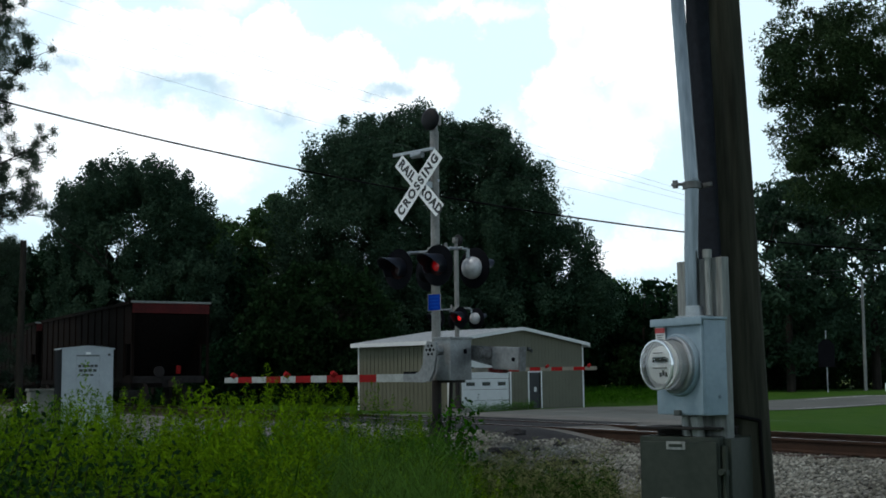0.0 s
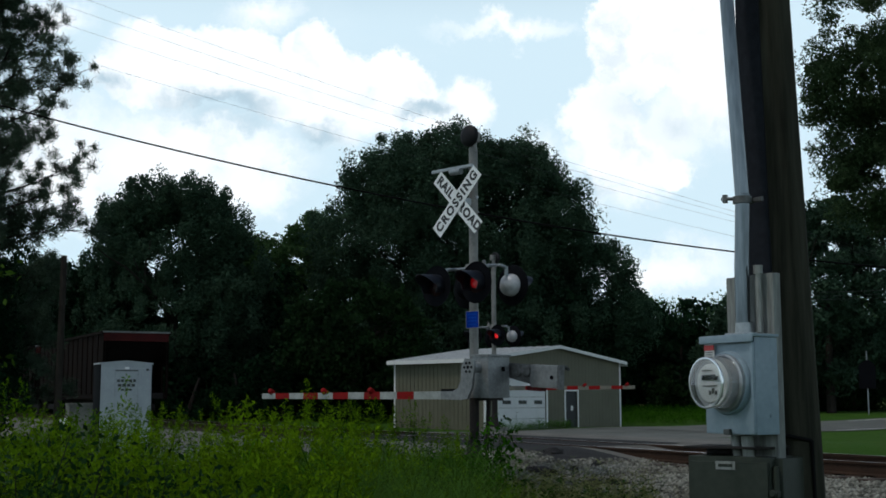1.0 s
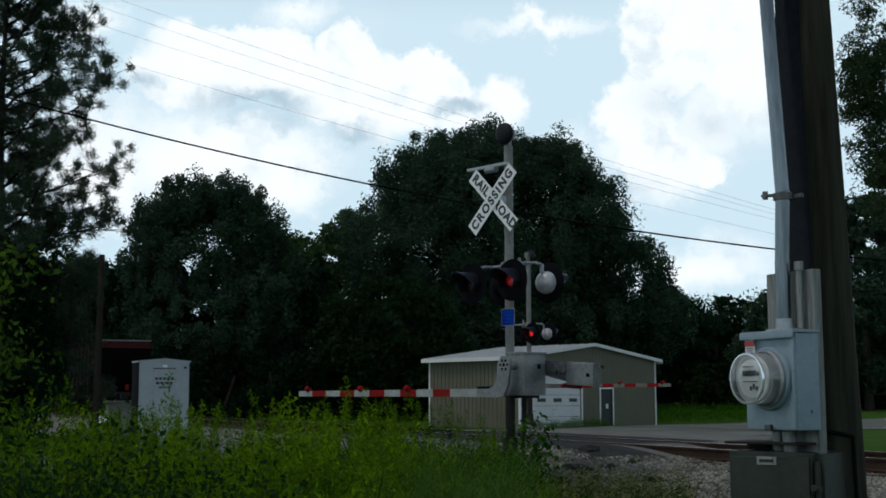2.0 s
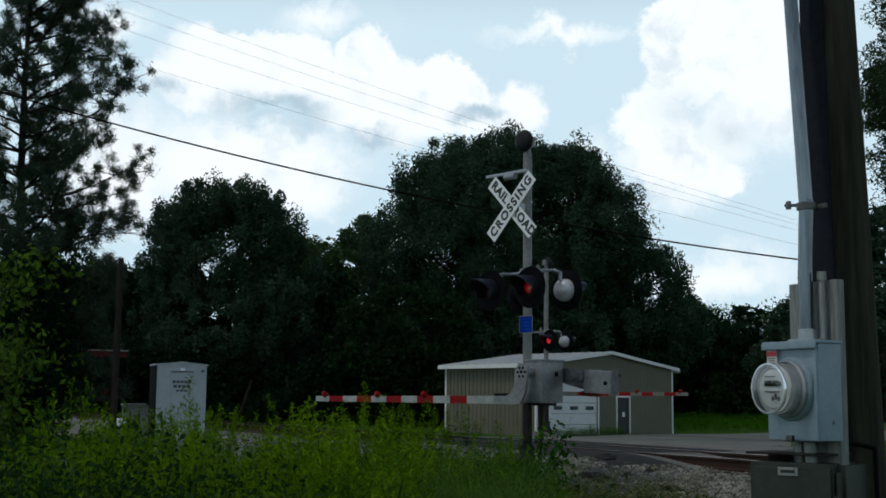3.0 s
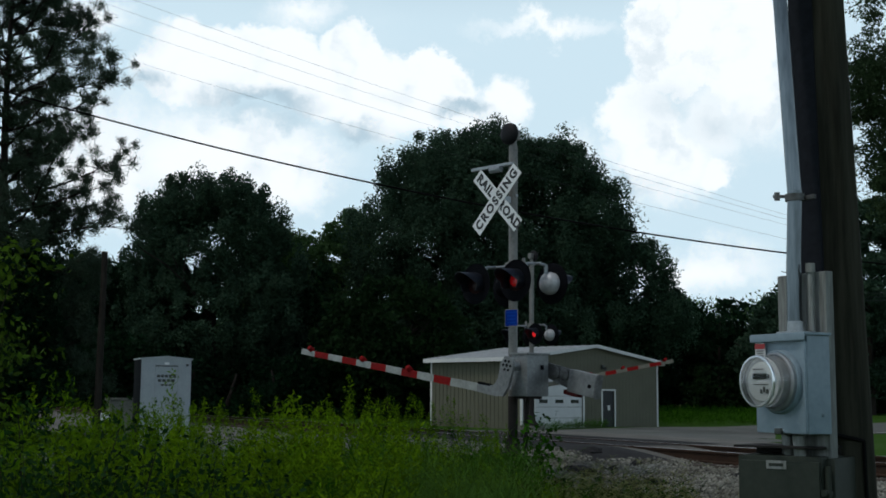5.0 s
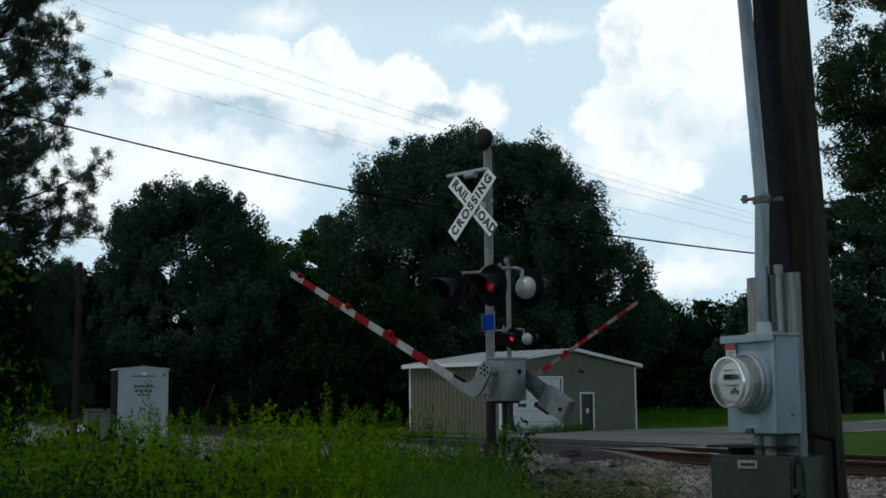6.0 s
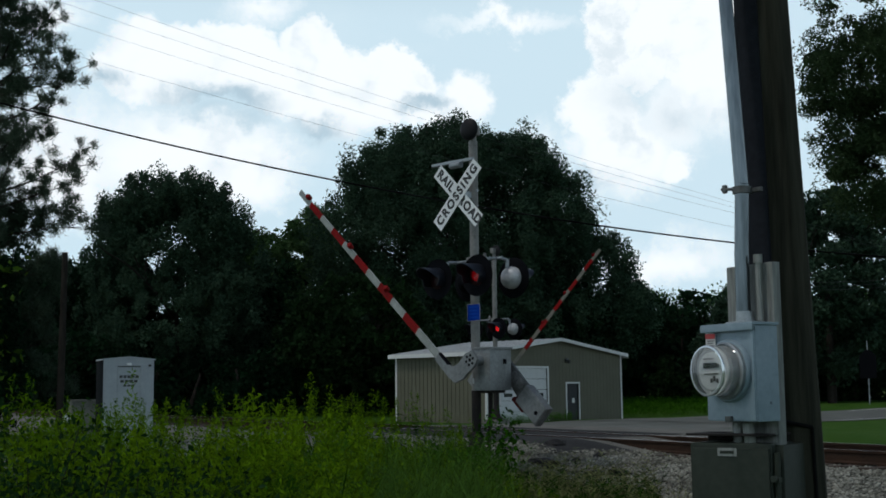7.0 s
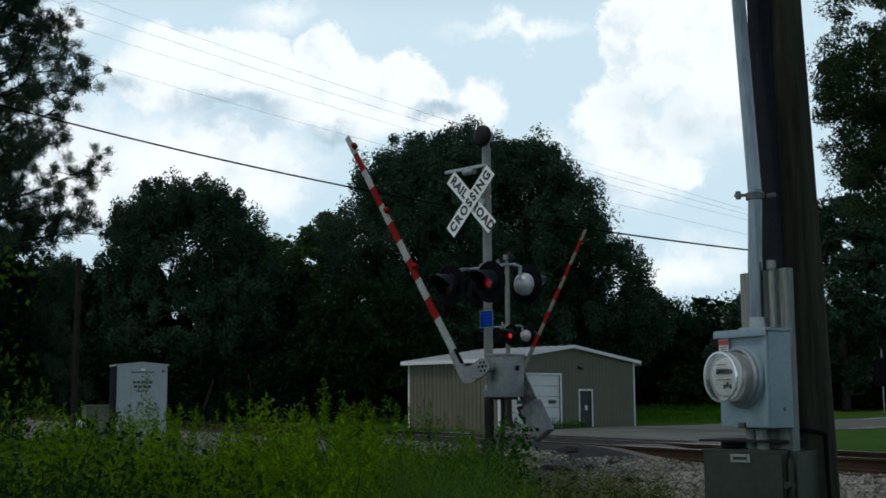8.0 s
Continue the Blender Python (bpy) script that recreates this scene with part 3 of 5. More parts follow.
def tree(name, x, y, height, crown, mat, seed, label, category="tree", leaf=0.5, clumps=160, per_clump=70, clump_r=1.5, trunk_r=0.35, group="", zmin=-1.0, aspect=0.6, limbs=5, limb_len=0.3, tall=0.75):
    """crown: list of (dx, dy, z, rx, ry, rz)."""
    rng, r2 = np.random.default_rng(seed), random.Random(seed)
    z0 = gh(x, y) - 0.05
    t = thing(name, pose(x, y, z0), label, category, group)
    bm, tips = bmesh.new(), []
    top = Vector((0, 0, height * 0.55))
    tube(bm, (0, 0, 0), top * 0.5, trunk_r * 1.15, trunk_r * 0.85, seg=10, cap=False)
    tube(bm, top * 0.5, top, trunk_r * 0.85, trunk_r * 0.5, seg=10, cap=False)
    for i in range(limbs):
        a = r2.uniform(0, 6.28)
        d = Vector((math.cos(a), math.sin(a), r2.uniform(0.5, 1.2))).normalized()
        limb_mesh(bm, r2, top * r2.uniform(0.55, 1.0), d, trunk_r * 0.45, height * limb_len, 1, tips)
    part("trunk", bm, M_BARK, t)
    total = sum(c[3] * c[4] + c[3] * c[5] for c in crown)
    cs = [clumpy_crown(rng, c[:3], c[3:6], max(3, int(clumps * (c[3] * c[4] + c[3] * c[5]) / total)), per_clump, clump_r, zmin=zmin, tall=tall) for c in crown]
    v, f = leaf_cloud(np.concatenate(cs), rng, leaf, aspect, pointed=True)
    ob = new("crown", mesh_np("crown", v, f, mat))
    ob.parent = t
    return t

# ---- crossing signals ----


def lamp_head(parent, lx, ly, lz, facing, lit, shell):
    """Round flasher: disc, hood, housing, lens. facing +1 looks along local +y, -1 along -y."""
    m = Matrix.Translation((lx, ly, lz)) @ Matrix.Rotation(radians(-90 if facing > 0 else 90), 4, 'X')
    bm = lathe(bmesh.new(), [(0.0, 0.0), (0.29, 0.0), (0.305, 0.012), (0.29, 0.006), (0.16, 0.006), (0.0, 0.006)][1:4] + [(0.10, 0.006)], m, 32)
    disc = part("background_disc", bm, M_BLACK, parent, "round black background disc")
    bm = lathe(bmesh.new(), [(0.165, -0.002), (0.168, -0.05), (0.15, -0.11), (0.10, -0.16), (0.05, -0.18), (0.02, -0.185)], m, 24)
    part("housing", bm, shell, parent, "silver painted lamp housing" if shell is M_BALL else "black lamp housing")
    bm = lathe(bmesh.new(), [(0.15, 0.012), (0.15, 0.02), (0.11, 0.034), (0.05, 0.042), (0.01, 0.043)], m, 24)
    lens = part("lens", bm, M_REDLENS, parent, "red signal lens")
    if lit is not M_REDLENS:
        bm = lathe(bmesh.new(), [(0.085, 0.030), (0.085, 0.040), (0.05, 0.046), (0.01, 0.047)], m, 20)
        part("lit_centre", bm, lit, lens, "glowing red centre of the lens")
    # hood: upper three fifths of a tube, longest at the top
    bm = bmesh.new()
    rows = []
    seg = 20
    for i in range(seg + 1):
        a = math.pi * (-0.22 + 1.44 * i / seg)
        length = 0.16 + 0.22 * max(0.0, math.sin(a)) ** 0.7
        ring = []
        for r in (0.172, 0.166):
            for h in (0.01, length):
                # local z of m points along the facing; up in the world is kept by the sign
                ring.append(bm.verts.new(Vector((lx + r * math.cos(a), ly + facing * h, lz + r * math.sin(a) - (0.05 * h if h > 0.02 else 0)))))
        rows.append(ring)
    for a, b in zip(rows, rows[1:]):
        for i, j in ((0, 1), (1, 3), (3, 2), (2, 0)):
            bm.faces.new((a[i], a[j], b[j], b[i]))
    for r in (rows[0], rows[-1]):
        bm.faces.new((r[0], r[1], r[3], r[2]))
    part("hood", bm, M_HOOD, parent, "black sun hood")
    return disc


PIVOT = (-0.28, 0.36, 1.30)
FAR_PIVOT = (-0.30, 0.36, 1.42)


def build_gate(signal, pivot, weight_len, white):
    """The turning gate: casting, striped arm, warning lamps and counterweight; x runs out along the arm."""
    gate = part("gate", lathe(bmesh.new(), [(0.07, -0.72), (0.075, -0.70), (0.075, 0.015), (0.06, 0.018)], Matrix.Rotation(radians(-90), 4, 'X'), 16), M_GALV, signal, "gate shaft")
    gate.matrix_basis = pose(*pivot)
    # casting with bolt holes
    bm = prism(bmesh.new(), [(-0.10, 0.11), (0.06, 0.13), (0.13, 0.02), (0.15, -0.20), (0.22, -0.31), (0.34, -0.335), (0.56, -0.340), (0.56, -0.455), (0.16, -0.47), (0.02, -0.45), (-0.07, -0.30), (-0.12, 0.0)], 0.02, 0.065)
    cast = part("arm_bracket", bm, M_ALU, gate, "grey cast arm bracket with bolt holes", smooth=False)
    bm = bmesh.new()
    for i in range(6):
        a = i * math.pi / 3
        tube(bm, (0.07 * math.cos(a), 0.06, 0.07 * math.sin(a) + 0.0), (0.07 * math.cos(a), 0.071, 0.07 * math.sin(a)), 0.02, seg=10)
    tube(bm, (0, 0.06, 0), (0, 0.072, 0), 0.025, seg=12)
    part("bolt", bm, M_BLACK, cast, "dark bolt ring")
    box(bm := bmesh.new(), 0.42, 0.045, -0.325, 0.26, 0.05, 0.035, 0.01)
    part("bracket_clamp", bm, M_BLACK, cast)
    # arm, tapering, in bands
    x0, x1 = 0.40, 4.98
    first = 1.18
    edges = [x0, first] + [first + (x1 - first) * i / 10 for i in range(1, 11)]
    for i, (a, b) in enumerate(zip(edges, edges[1:])):
        ha, hb = (0.122 - 0.03 * (a - x0) / (x1 - x0)) / 2, (0.122 - 0.03 * (b - x0) / (x1 - x0)) / 2
        bm = prism(bmesh.new(), [(a, -0.40 - ha), (b, -0.40 - hb), (b, -0.40 + hb), (a, -0.40 + ha)], -0.012, 0.018)
        part("white_band" if i % 2 == 0 else "red_band", bm, white if i % 2 == 0 else M_ARMRED, gate, smooth=False)
    for x in (4.72, 3.3, 2.15):
        bm = bmesh.new()
        lathe(bm, [(0.015, -0.03), (0.045, -0.03), (0.047, 0.05), (0.036, 0.07), (0.008, 0.075)], Matrix.Translation((x, 0.0, -0.338)) @ Matrix.Rotation(radians(-60), 4, 'X'), 14)
        box(bm, x, 0.004, -0.352, 0.12, 0.05, 0.012)
        part("arm_lamp", bm, M_ARMRED, gate, "small red arm lamp")
    # counterweight behind the box
    tilt = Matrix.Rotation(radians(-3), 4, 'Y')
    k = weight_len
    bm = prism(bmesh.new(), [(0.10, 0.09), (0.10, -0.08), (-0.30 * k, -0.17), (-0.60 * k, -0.22), (-0.60 * k, 0.07)], -0.70, -0.665)
    bm.transform(tilt)
    part("weight_arm", bm, M_WEIGHT, gate, "grey counterweight arm", smooth=False)
    bm = bmesh.new()
    box(bm, -0.80 * k, -0.70, -0.09, 0.48 * k, 0.16, 0.33, 0.03)
    bm.transform(tilt)
    part("counterweight", bm, M_ALU, gate, "stained grey steel counterweight")
    box(bm := bmesh.new(), -1.048 * k, -0.70, -0.09, 0.014, 0.13, 0.35, 0.004)
    bm.transform(tilt)
    part("end_plate", bm, M_WEIGHT, gate, "dark end plate")
    box(bm := bmesh.new(), -0.62 * k, -0.70, -0.27, 0.26 * k, 0.12, 0.07, 0.015)
    bm.transform(tilt)
    part("weight_block", bm, M_TRAINRED, gate, "rusty red bolt-on weight")
    for wx in (-0.30, -0.46):
        bm = lathe(bmesh.new(), [(0.02, -0.03), (0.085, -0.03), (0.085, 0.02), (0.05, 0.035), (0.01, 0.036)], Matrix.Translation((wx * k, -0.655, -0.03)) @ Matrix.Rotation(radians(-90), 4, 'X'), 16)
        bm.transform(tilt)
        part("weight_hub", bm, M_WEIGHT, gate, "stained round boss on the weight arm")
    bm = lathe(bmesh.new(), [(0.004, -0.01), (0.03, -0.01), (0.03, 0.01), (0.004, 0.012)], Matrix.Translation((-0.95 * k, -0.615, -0.10)) @ Matrix.Rotation(radians(-90), 4, 'X'), 10)
    bm.transform(tilt)
    part("bolt", bm, M_BLACK, gate)
    return gate


def build_signal(m, label, crossbuck, front_lit, back_lit, pivot, weight_len):
    sig = thing("crossing_signal", m, label, "railroad crossing signal", "crossing signals")
    bm = bmesh.new()
    box(bm, 0, 0, -0.52, 0.55, 0.55, 0.9, 0.03)
    part("foundation", bm, M_BALLAST, sig, "concrete footing")
    bm = bmesh.new()
    lathe(bm, [(0.19, -0.07), (0.19, -0.03), (0.12, 0.05), (0.10, 0.22), (0.085, 0.25)], Matrix.Identity(4), 20)
    part("mast_base", bm, M_IRON, sig, "dark cast mast base")
    # lower mast drawn as its own, darker section
    part("mast_foot", tube(bmesh.new(), (0, 0, 0.2), (0, 0, 0.86), 0.072, seg=20), M_IRON, sig, "dark lower section of the mast")
    part("mast", tube(bmesh.new(), (0, 0, 0.86), (0, 0, 4.62), 0.0675, seg=20), M_MAST, sig, "grey aluminium mast")
    # bell on the mast top
    bm = bmesh.new()
    tube(bm, (0, 0, 4.60), (0, 0, 4.72), 0.055, 0.05)
    box(bm, 0, -0.03, 4.80, 0.12, 0.14, 0.16, 0.02)
    part("bell_bracket", bm, M_MAST, sig)
    bm = lathe(bmesh.new(), [(0.02, -0.03), (0.10, -0.03), (0.165, 0.0), (0.17, 0.03), (0.15, 0.065), (0.09, 0.095), (0.02, 0.10)], Matrix.Translation((0, 0.06, 4.80)) @ Matrix.Rotation(radians(-90), 4, 'X'), 28)
    part("bell", bm, M_BRONZE, sig, "dark round crossing bell")
    # flasher cross arm
    part("lamp_arm", tube(bmesh.new(), (-0.56, 0, 2.80), (0.52, 0, 2.80), 0.019, seg=12), M_GALV, sig)
    box(bm := bmesh.new(), 0, 0.0, 2.75, 0.17, 0.19, 0.20, 0.02)
    part("junction_box", bm, M_MAST, sig)
    tube(bm := bmesh.new(), (-0.1, -0.12, 2.80), (-0.1, -0.12, 2.92), 0.045, 0.02)
    part("cable_cap", bm, M_MAST, sig)
    for lx, ly, facing, lit, shell in ((0.36, 0.42, 1, front_lit[0], M_BLACK if crossbuck else M_BALL), (-0.46, 0.42, 1, front_lit[1], M_BLACK), (0.40, -0.28, -1, back_lit[0], M_BLACK), (-0.52, -0.28, -1, back_lit[1], M_BALL)):
        disc = lamp_head(sig, lx, ly, 2.52, facing, lit, shell)
        bm = bmesh.new()
        tube(bm, (lx, ly * 0.35, 2.80), (lx, ly * 0.55, 2.74), 0.02, seg=8)
        tube(bm, (lx, ly * 0.0, 2.80), (lx, ly * 0.5, 2.78), 0.022, seg=8)
        tube(bm, (lx, ly * 0.55, 2.79), (lx, ly * 0.55, 2.66), 0.03, seg=10)
        part("lamp_bracket", bm, M_GALV, sig)
    if crossbuck:
        # two blades at right angles on the front of the mast
        for ang, y0, words in ((45, 0.115, (("CROSSING", 0.0),)), (-45, 0.098, (("RAIL", -0.355), ("ROAD", 0.350)))):
            rot = Matrix.Translation((0.14, y0 + 0.10, 3.79)) @ Matrix.Rotation(radians(180), 4, 'Z') @ Matrix.Rotation(radians(-ang), 4, 'Y')
            bm = bmesh.new()
            box(bm, 0, 0, 0, 1.22, 0.004, 0.229)
            bm.transform(rot)
            blade = part("crossbuck_blade", bm, M_WHITE, sig, "white reflective crossbuck blade", smooth=False)
            for word, off in words:
                bm = bmesh.new()
                # lettering runs along the blade on its front face
                text_mesh(bm, word, 0.19, Matrix.Translation((off, -0.0035, 0)) @ Matrix.Rotation(radians(90), 4, 'X'), 1.32 if len(word) > 4 else 1.12)
                bm.transform(rot)
                part("lettering", bm, M_LETTER, blade, "black lettering " + word, smooth=False)
        bm = bmesh.new()
        box(bm, 0.06, 0.12, 3.79, 0.16, 0.16, 0.10, 0.008)
        tube(bm, (-0.09, 0, 3.86), (0.09, 0, 3.86), 0.02)
        part("blade_bracket", bm, M_GALV, sig)
        # short arm and fitting above the crossbuck
        bm = bmesh.new()
        box(bm, 0.36, 0.08, 4.34, 0.86, 0.06, 0.045, 0.006)
        part("sign_arm", bm, M_GALV, sig, "light grey steel arm")
        bm = tube(bmesh.new(), (0.12, 0.14, 4.27), (0.34, 0.14, 4.27), 0.05, 0.045, 14)
        part("arm_fitting", bm, M_GALV, sig)
        # blue emergency notice plate
        bm = bmesh.new()
        for a, b, c, d in ((-0.185, 0.085, 2.135, 2.145), (-0.185, 0.085, 1.885, 1.895), (-0.185, -0.175, 1.895, 2.135), (0.075, 0.085, 1.895, 2.135)):
            box(bm, (a + b) / 2, 0.0885, (c + d) / 2, b - a, 0.003, d - c)
        plate_edge = bm
        bm = bmesh.new()
        box(bm, -0.05, 0.085, 2.015, 0.27, 0.004, 0.26)
        plate = part("notice_plate", bm, M_BLUE, sig, "small blue notice plate", smooth=False)
        part("plate_edge", plate_edge, M_BOARD, plate, "pale border line", smooth=False)
        bm = bmesh.new()
        for i in range(4):
            box(bm, -0.05, 0.0885, 2.095 - 0.05 * i, 0.20 - 0.03 * (i % 2), 0.002, 0.018)
        part("notice_bar", bm, M_BLUEBAR, plate, smooth=False)
    # gate machine
    bm = bmesh.new()
    box(bm, -0.32, -0.02, 1.16, 0.32, 0.46, 0.60, 0.008)
    machine = part("gate_machine", bm, M_ALU, sig, "dented grey gate machine housing")
    box(bm := bmesh.new(), -0.32, -0.02, 1.475, 0.36, 0.50, 0.03, 0.008)
    part("machine_lid", bm, M_ALU, machine)
    box(bm := bmesh.new(), -0.49, -0.10, 1.28, 0.03, 0.05, 0.07, 0.01)
    part("hasp", bm, M_BLACK, machine, "black padlock hasp")
    box(bm := bmesh.new(), -0.30, -0.02, 0.845, 0.26, 0.30, 0.05, 0.01)
    part("machine_foot", bm, M_IRON, machine)
    bm = bmesh.new()
    box(bm, -0.10, 0, 1.30, 0.16, 0.20, 0.08, 0.01)
    part("mast_clamp", bm, M_GALV, sig)
    box(bm := bmesh.new(), -0.10, 0, 1.00, 0.16, 0.20, 0.08, 0.01)
    part("mast_clamp", bm, M_GALV, sig)
    tube(bm := bmesh.new(), (-0.25, -0.05, 0.83), (-0.2, -0.05, 0.1), 0.03)
    part("conduit", bm, M_IRON, sig)
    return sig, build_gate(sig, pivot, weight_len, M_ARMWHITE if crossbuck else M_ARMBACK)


near_signal, near_gate = build_signal(pose(0.46, 18.3, 0.0, 0, 0, 135), "grey railroad crossing signal with crossbuck, red flashers and striped gate", True, (M_REDLENS, M_LIT), (M_REDLENS, M_REDLENS), PIVOT, 1.06)
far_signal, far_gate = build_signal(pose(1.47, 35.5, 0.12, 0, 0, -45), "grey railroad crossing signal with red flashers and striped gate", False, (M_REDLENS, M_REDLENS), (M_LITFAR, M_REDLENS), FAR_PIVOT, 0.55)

# ---- utility pole with its meter ----
PX, PY = 1.246, 4.40      # foot of the pole


def build_pole():
    z0 = gh(PX, PY) - 0.1
    pole = thing("utility_pole", pose(PX, PY, z0), "dark weathered wooden utility pole", "utility pole")
    bm = bmesh.new()
    seg, rows = 40, []
    rng = random.Random(8)
    wob = [1 + rng.uniform(-0.02, 0.02) for _ in range(seg)]
    for i in range(49):
        z = i * 0.18
        r = 0.141 - 0.0155 * min(z, 3.2) - 0.004 * max(0, z - 3.2)
        lean = -0.0185 * z
        rows.append([bm.verts.new((lean + r * (wob[k] + 0.006 * math.sin(z * 3 + k)) * math.cos(2 * math.pi * k / seg), r * wob[k] * math.sin(2 * math.pi * k / seg), z)) for k in range(seg)])
    for a, b in zip(rows, rows[1:]):
        for k in range(seg):
            bm.faces.new((a[k], a[(k + 1) % seg], b[(k + 1) % seg], b[k]))
    bm.faces.new(rows[-1])
    bm.faces.new(rows[0][::-1])
    part("pole_shaft", bm, M_POLE, pole)
    # thin black ground cable stapled down the shaft
    bm = bmesh.new()
    pts = [(0.055 - 0.0185 * z, -0.133 + 0.0150 * min(z, 3.2), z) for z in (0.0, 0.4, 0.8, 1.2, 1.5)]
    for a, b in zip(pts, pts[1:]):
        tube(bm, a, b, 0.007, seg=6)
    tube(bm, pts[-1], (-0.12, -0.165, 1.53), 0.007, seg=6)
    part("ground_cable", bm, M_CABLE, pole, "thin black cable")
    # dark moulding that covers the cable riser on the side of the shaft
    bm = bmesh.new()
    rows = []
    for i in range(13):
        z = 2.06 + i * 0.5
        r = 0.141 - 0.0155 * min(z, 3.2) - 0.004 * max(0, z - 3.2)
        rows.append([bm.verts.new((-0.0185 * z + (r + h) * math.cos(a), (r + h) * math.sin(a), z)) for a, h in ((radians(184), -0.01), (radians(186), 0.016), (radians(220), 0.020), (radians(243), 0.014), (radians(245), -0.01))])
    for a, b in zip(rows, rows[1:]):
        for k in range(4):
            bm.faces.new((a[k], a[k + 1], b[k + 1], b[k]))
    bm.faces.new(rows[0])
    bm.faces.new(rows[-1][::-1])
    part("cable_guard", bm, M_GUARD, pole, "black cable guard up the shaft")
    return pole


build_pole()


def build_meter():
    """Meter socket on its board; local y is the front, x runs away to the far edge."""
    t = thing("electric_meter", pose(0.969, 4.20, 0.893, 0, 0, 118), "grey meter box with glass meter on the wooden pole", "electric meter")
    bm = bmesh.new()
    box(bm, 0, -0.058, 0, 0.256, 0.100, 0.325, 0.007)
    mb = part("meter_box", bm, M_METERBOX, t, "blue-grey steel meter box")
    bm = bmesh.new()
    box(bm, 0, -0.052, 0.168, 0.268, 0.118, 0.010, 0.003)
    box(bm, 0, 0.0065, 0.158, 0.268, 0.006, 0.024, 0.002)
    part("box_lid", bm, M_METERBOX, mb)
    bm = bmesh.new()
    box(bm, -0.120, -0.003, -0.005, 0.012, 0.010, 0.30, 0.003)
    part("cover_flange", bm, M_METERBOX, mb)
    # raised ring round the socket
    ring = Matrix.Rotation(radians(-90), 4, 'X') @ Matrix.Diagonal((1, 1, 0.84, 1))
    up = Matrix.Translation((0.0, 0, 0.010))
    bm = bmesh.new()
    lathe(bm, [(0.108, -0.010), (0.108, 0.004), (0.103, 0.012), (0.092, 0.012), (0.09, 0.0)], up @ ring, 40)
    part("socket_ring", bm, M_METERBOX, mb, "pressed ring round the meter socket")
    bm = bmesh.new()
    box(bm, 0.088, 0.0015, 0.118, 0.050, 0.002, 0.050)
    lab = part("warning_label", bm, M_LABEL, mb, "white label with a red band", smooth=False)
    bm = bmesh.new()
    box(bm, 0.088, 0.0035, 0.132, 0.050, 0.002, 0.018)
    part("label_band", bm, M_LABELRED, lab, smooth=False)
    bm = bmesh.new()
    for k in range(3):
        box(bm, 0.088, 0.0035, 0.116 - 0.008 * k, 0.036 - 0.006 * (k % 2), 0.001, 0.003)
    part("label_writing", bm, M_DARKPLASTIC, lab, smooth=False)
    box(bm := bmesh.new(), 0.004, 0.004, -0.155, 0.03, 0.012, 0.02, 0.003)
    part("seal_hasp", bm, M_DARKPLASTIC, mb, "small dark seal hasp")
    for k in (-0.02, 0.02):
        bm = lathe(bmesh.new(), [(0.001, -0.002), (0.006, -0.002), (0.006, 0.003), (0.002, 0.004)], Matrix.Translation((-0.128, -0.07, -0.10 + k * 0)) @ Matrix.Rotation(radians(-90), 4, 'Y'), 10)
        part("rivet", bm, M_METERBOX, mb)
    # meter: grey body, face, display, glass cover
    body = part("meter_body", lathe(bmesh.new(), [(0.088, 0.010), (0.088, 0.022), (0.080, 0.026), (0.078, 0.060), (0.066, 0.064), (0.01, 0.064)], up @ ring, 40), M_METERBODY, t, "grey meter body")
    face = part("meter_face", lathe(bmesh.new(), [(0.062, 0.064), (0.062, 0.072), (0.058, 0.074), (0.01, 0.074)], up @ ring, 36), M_METERFACE, body, "pale meter face")
    box(bm := bmesh.new(), 0.004, 0.0635, 0.028, 0.066, 0.004, 0.018, 0.002)
    part("display", bm, M_DARKGLASS, body, "dark display strip", smooth=False)
    bm = bmesh.new()
    box(bm, 0.0, 0.0635, 0.000, 0.07, 0.002, 0.003)
    box(bm, 0.01, 0.0635, 0.050, 0.05, 0.002, 0.003)
    part("face_writing", bm, M_DARKPLASTIC, body, smooth=False)
    bm = bmesh.new()
    for k in range(3):
        box(bm, -0.030 + 0.014 * k, 0.0635, -0.022 + 0.006 * (k % 2), 0.010, 0.003, 0.014 + 0.004 * (k % 2))
    box(bm, -0.036, 0.066, 0.026, 0.014, 0.006, 0.014, 0.003)
    part("face_port", bm, M_DARKPLASTIC, body, "dark optical port and plate", smooth=False)
    glass = lathe(bmesh.new(), [(0.091, 0.012), (0.091, 0.026), (0.086, 0.032), (0.084, 0.108), (0.080, 0.116), (0.070, 0.119), (0.01, 0.1195)], up @ ring, 48)
    g = part("glass_cover", glass, M_GLASS, t, "clear glass meter cover")
    g.visible_shadow = False
    bm = lathe(bmesh.new(), [(0.0845, 0.108), (0.087, 0.110), (0.087, 0.116), (0.082, 0.119), (0.0795, 0.1185), (0.0815, 0.112)], up @ ring, 48, False)
    part("front_rim", bm, M_RIM, g, "glass rim, coloured bright as a sky glint")
    bm = lathe(bmesh.new(), [(0.092, 0.010), (0.098, 0.012), (0.098, 0.026), (0.092, 0.030), (0.0915, 0.020)], up @ ring, 48)
    part("clamp_ring", bm, M_GALV, t, "metal sealing ring")
    # board behind
    box(bm := bmesh.new(), 0.004, -0.128, 0.070, 0.235, 0.034, 0.626, 0.004)
    part("mounting_board", bm, M_BOARD, t, "weathered grey timber board", smooth=False)
    # conduit up the pole, and the hub on the box
    bm = bmesh.new()
    tube(bm, (-0.022, -0.062, 0.17), (-0.022, -0.062, 0.215), 0.033, 0.030, 20)
    box(bm, -0.022, -0.062, 0.176, 0.10, 0.09, 0.008, 0.003)
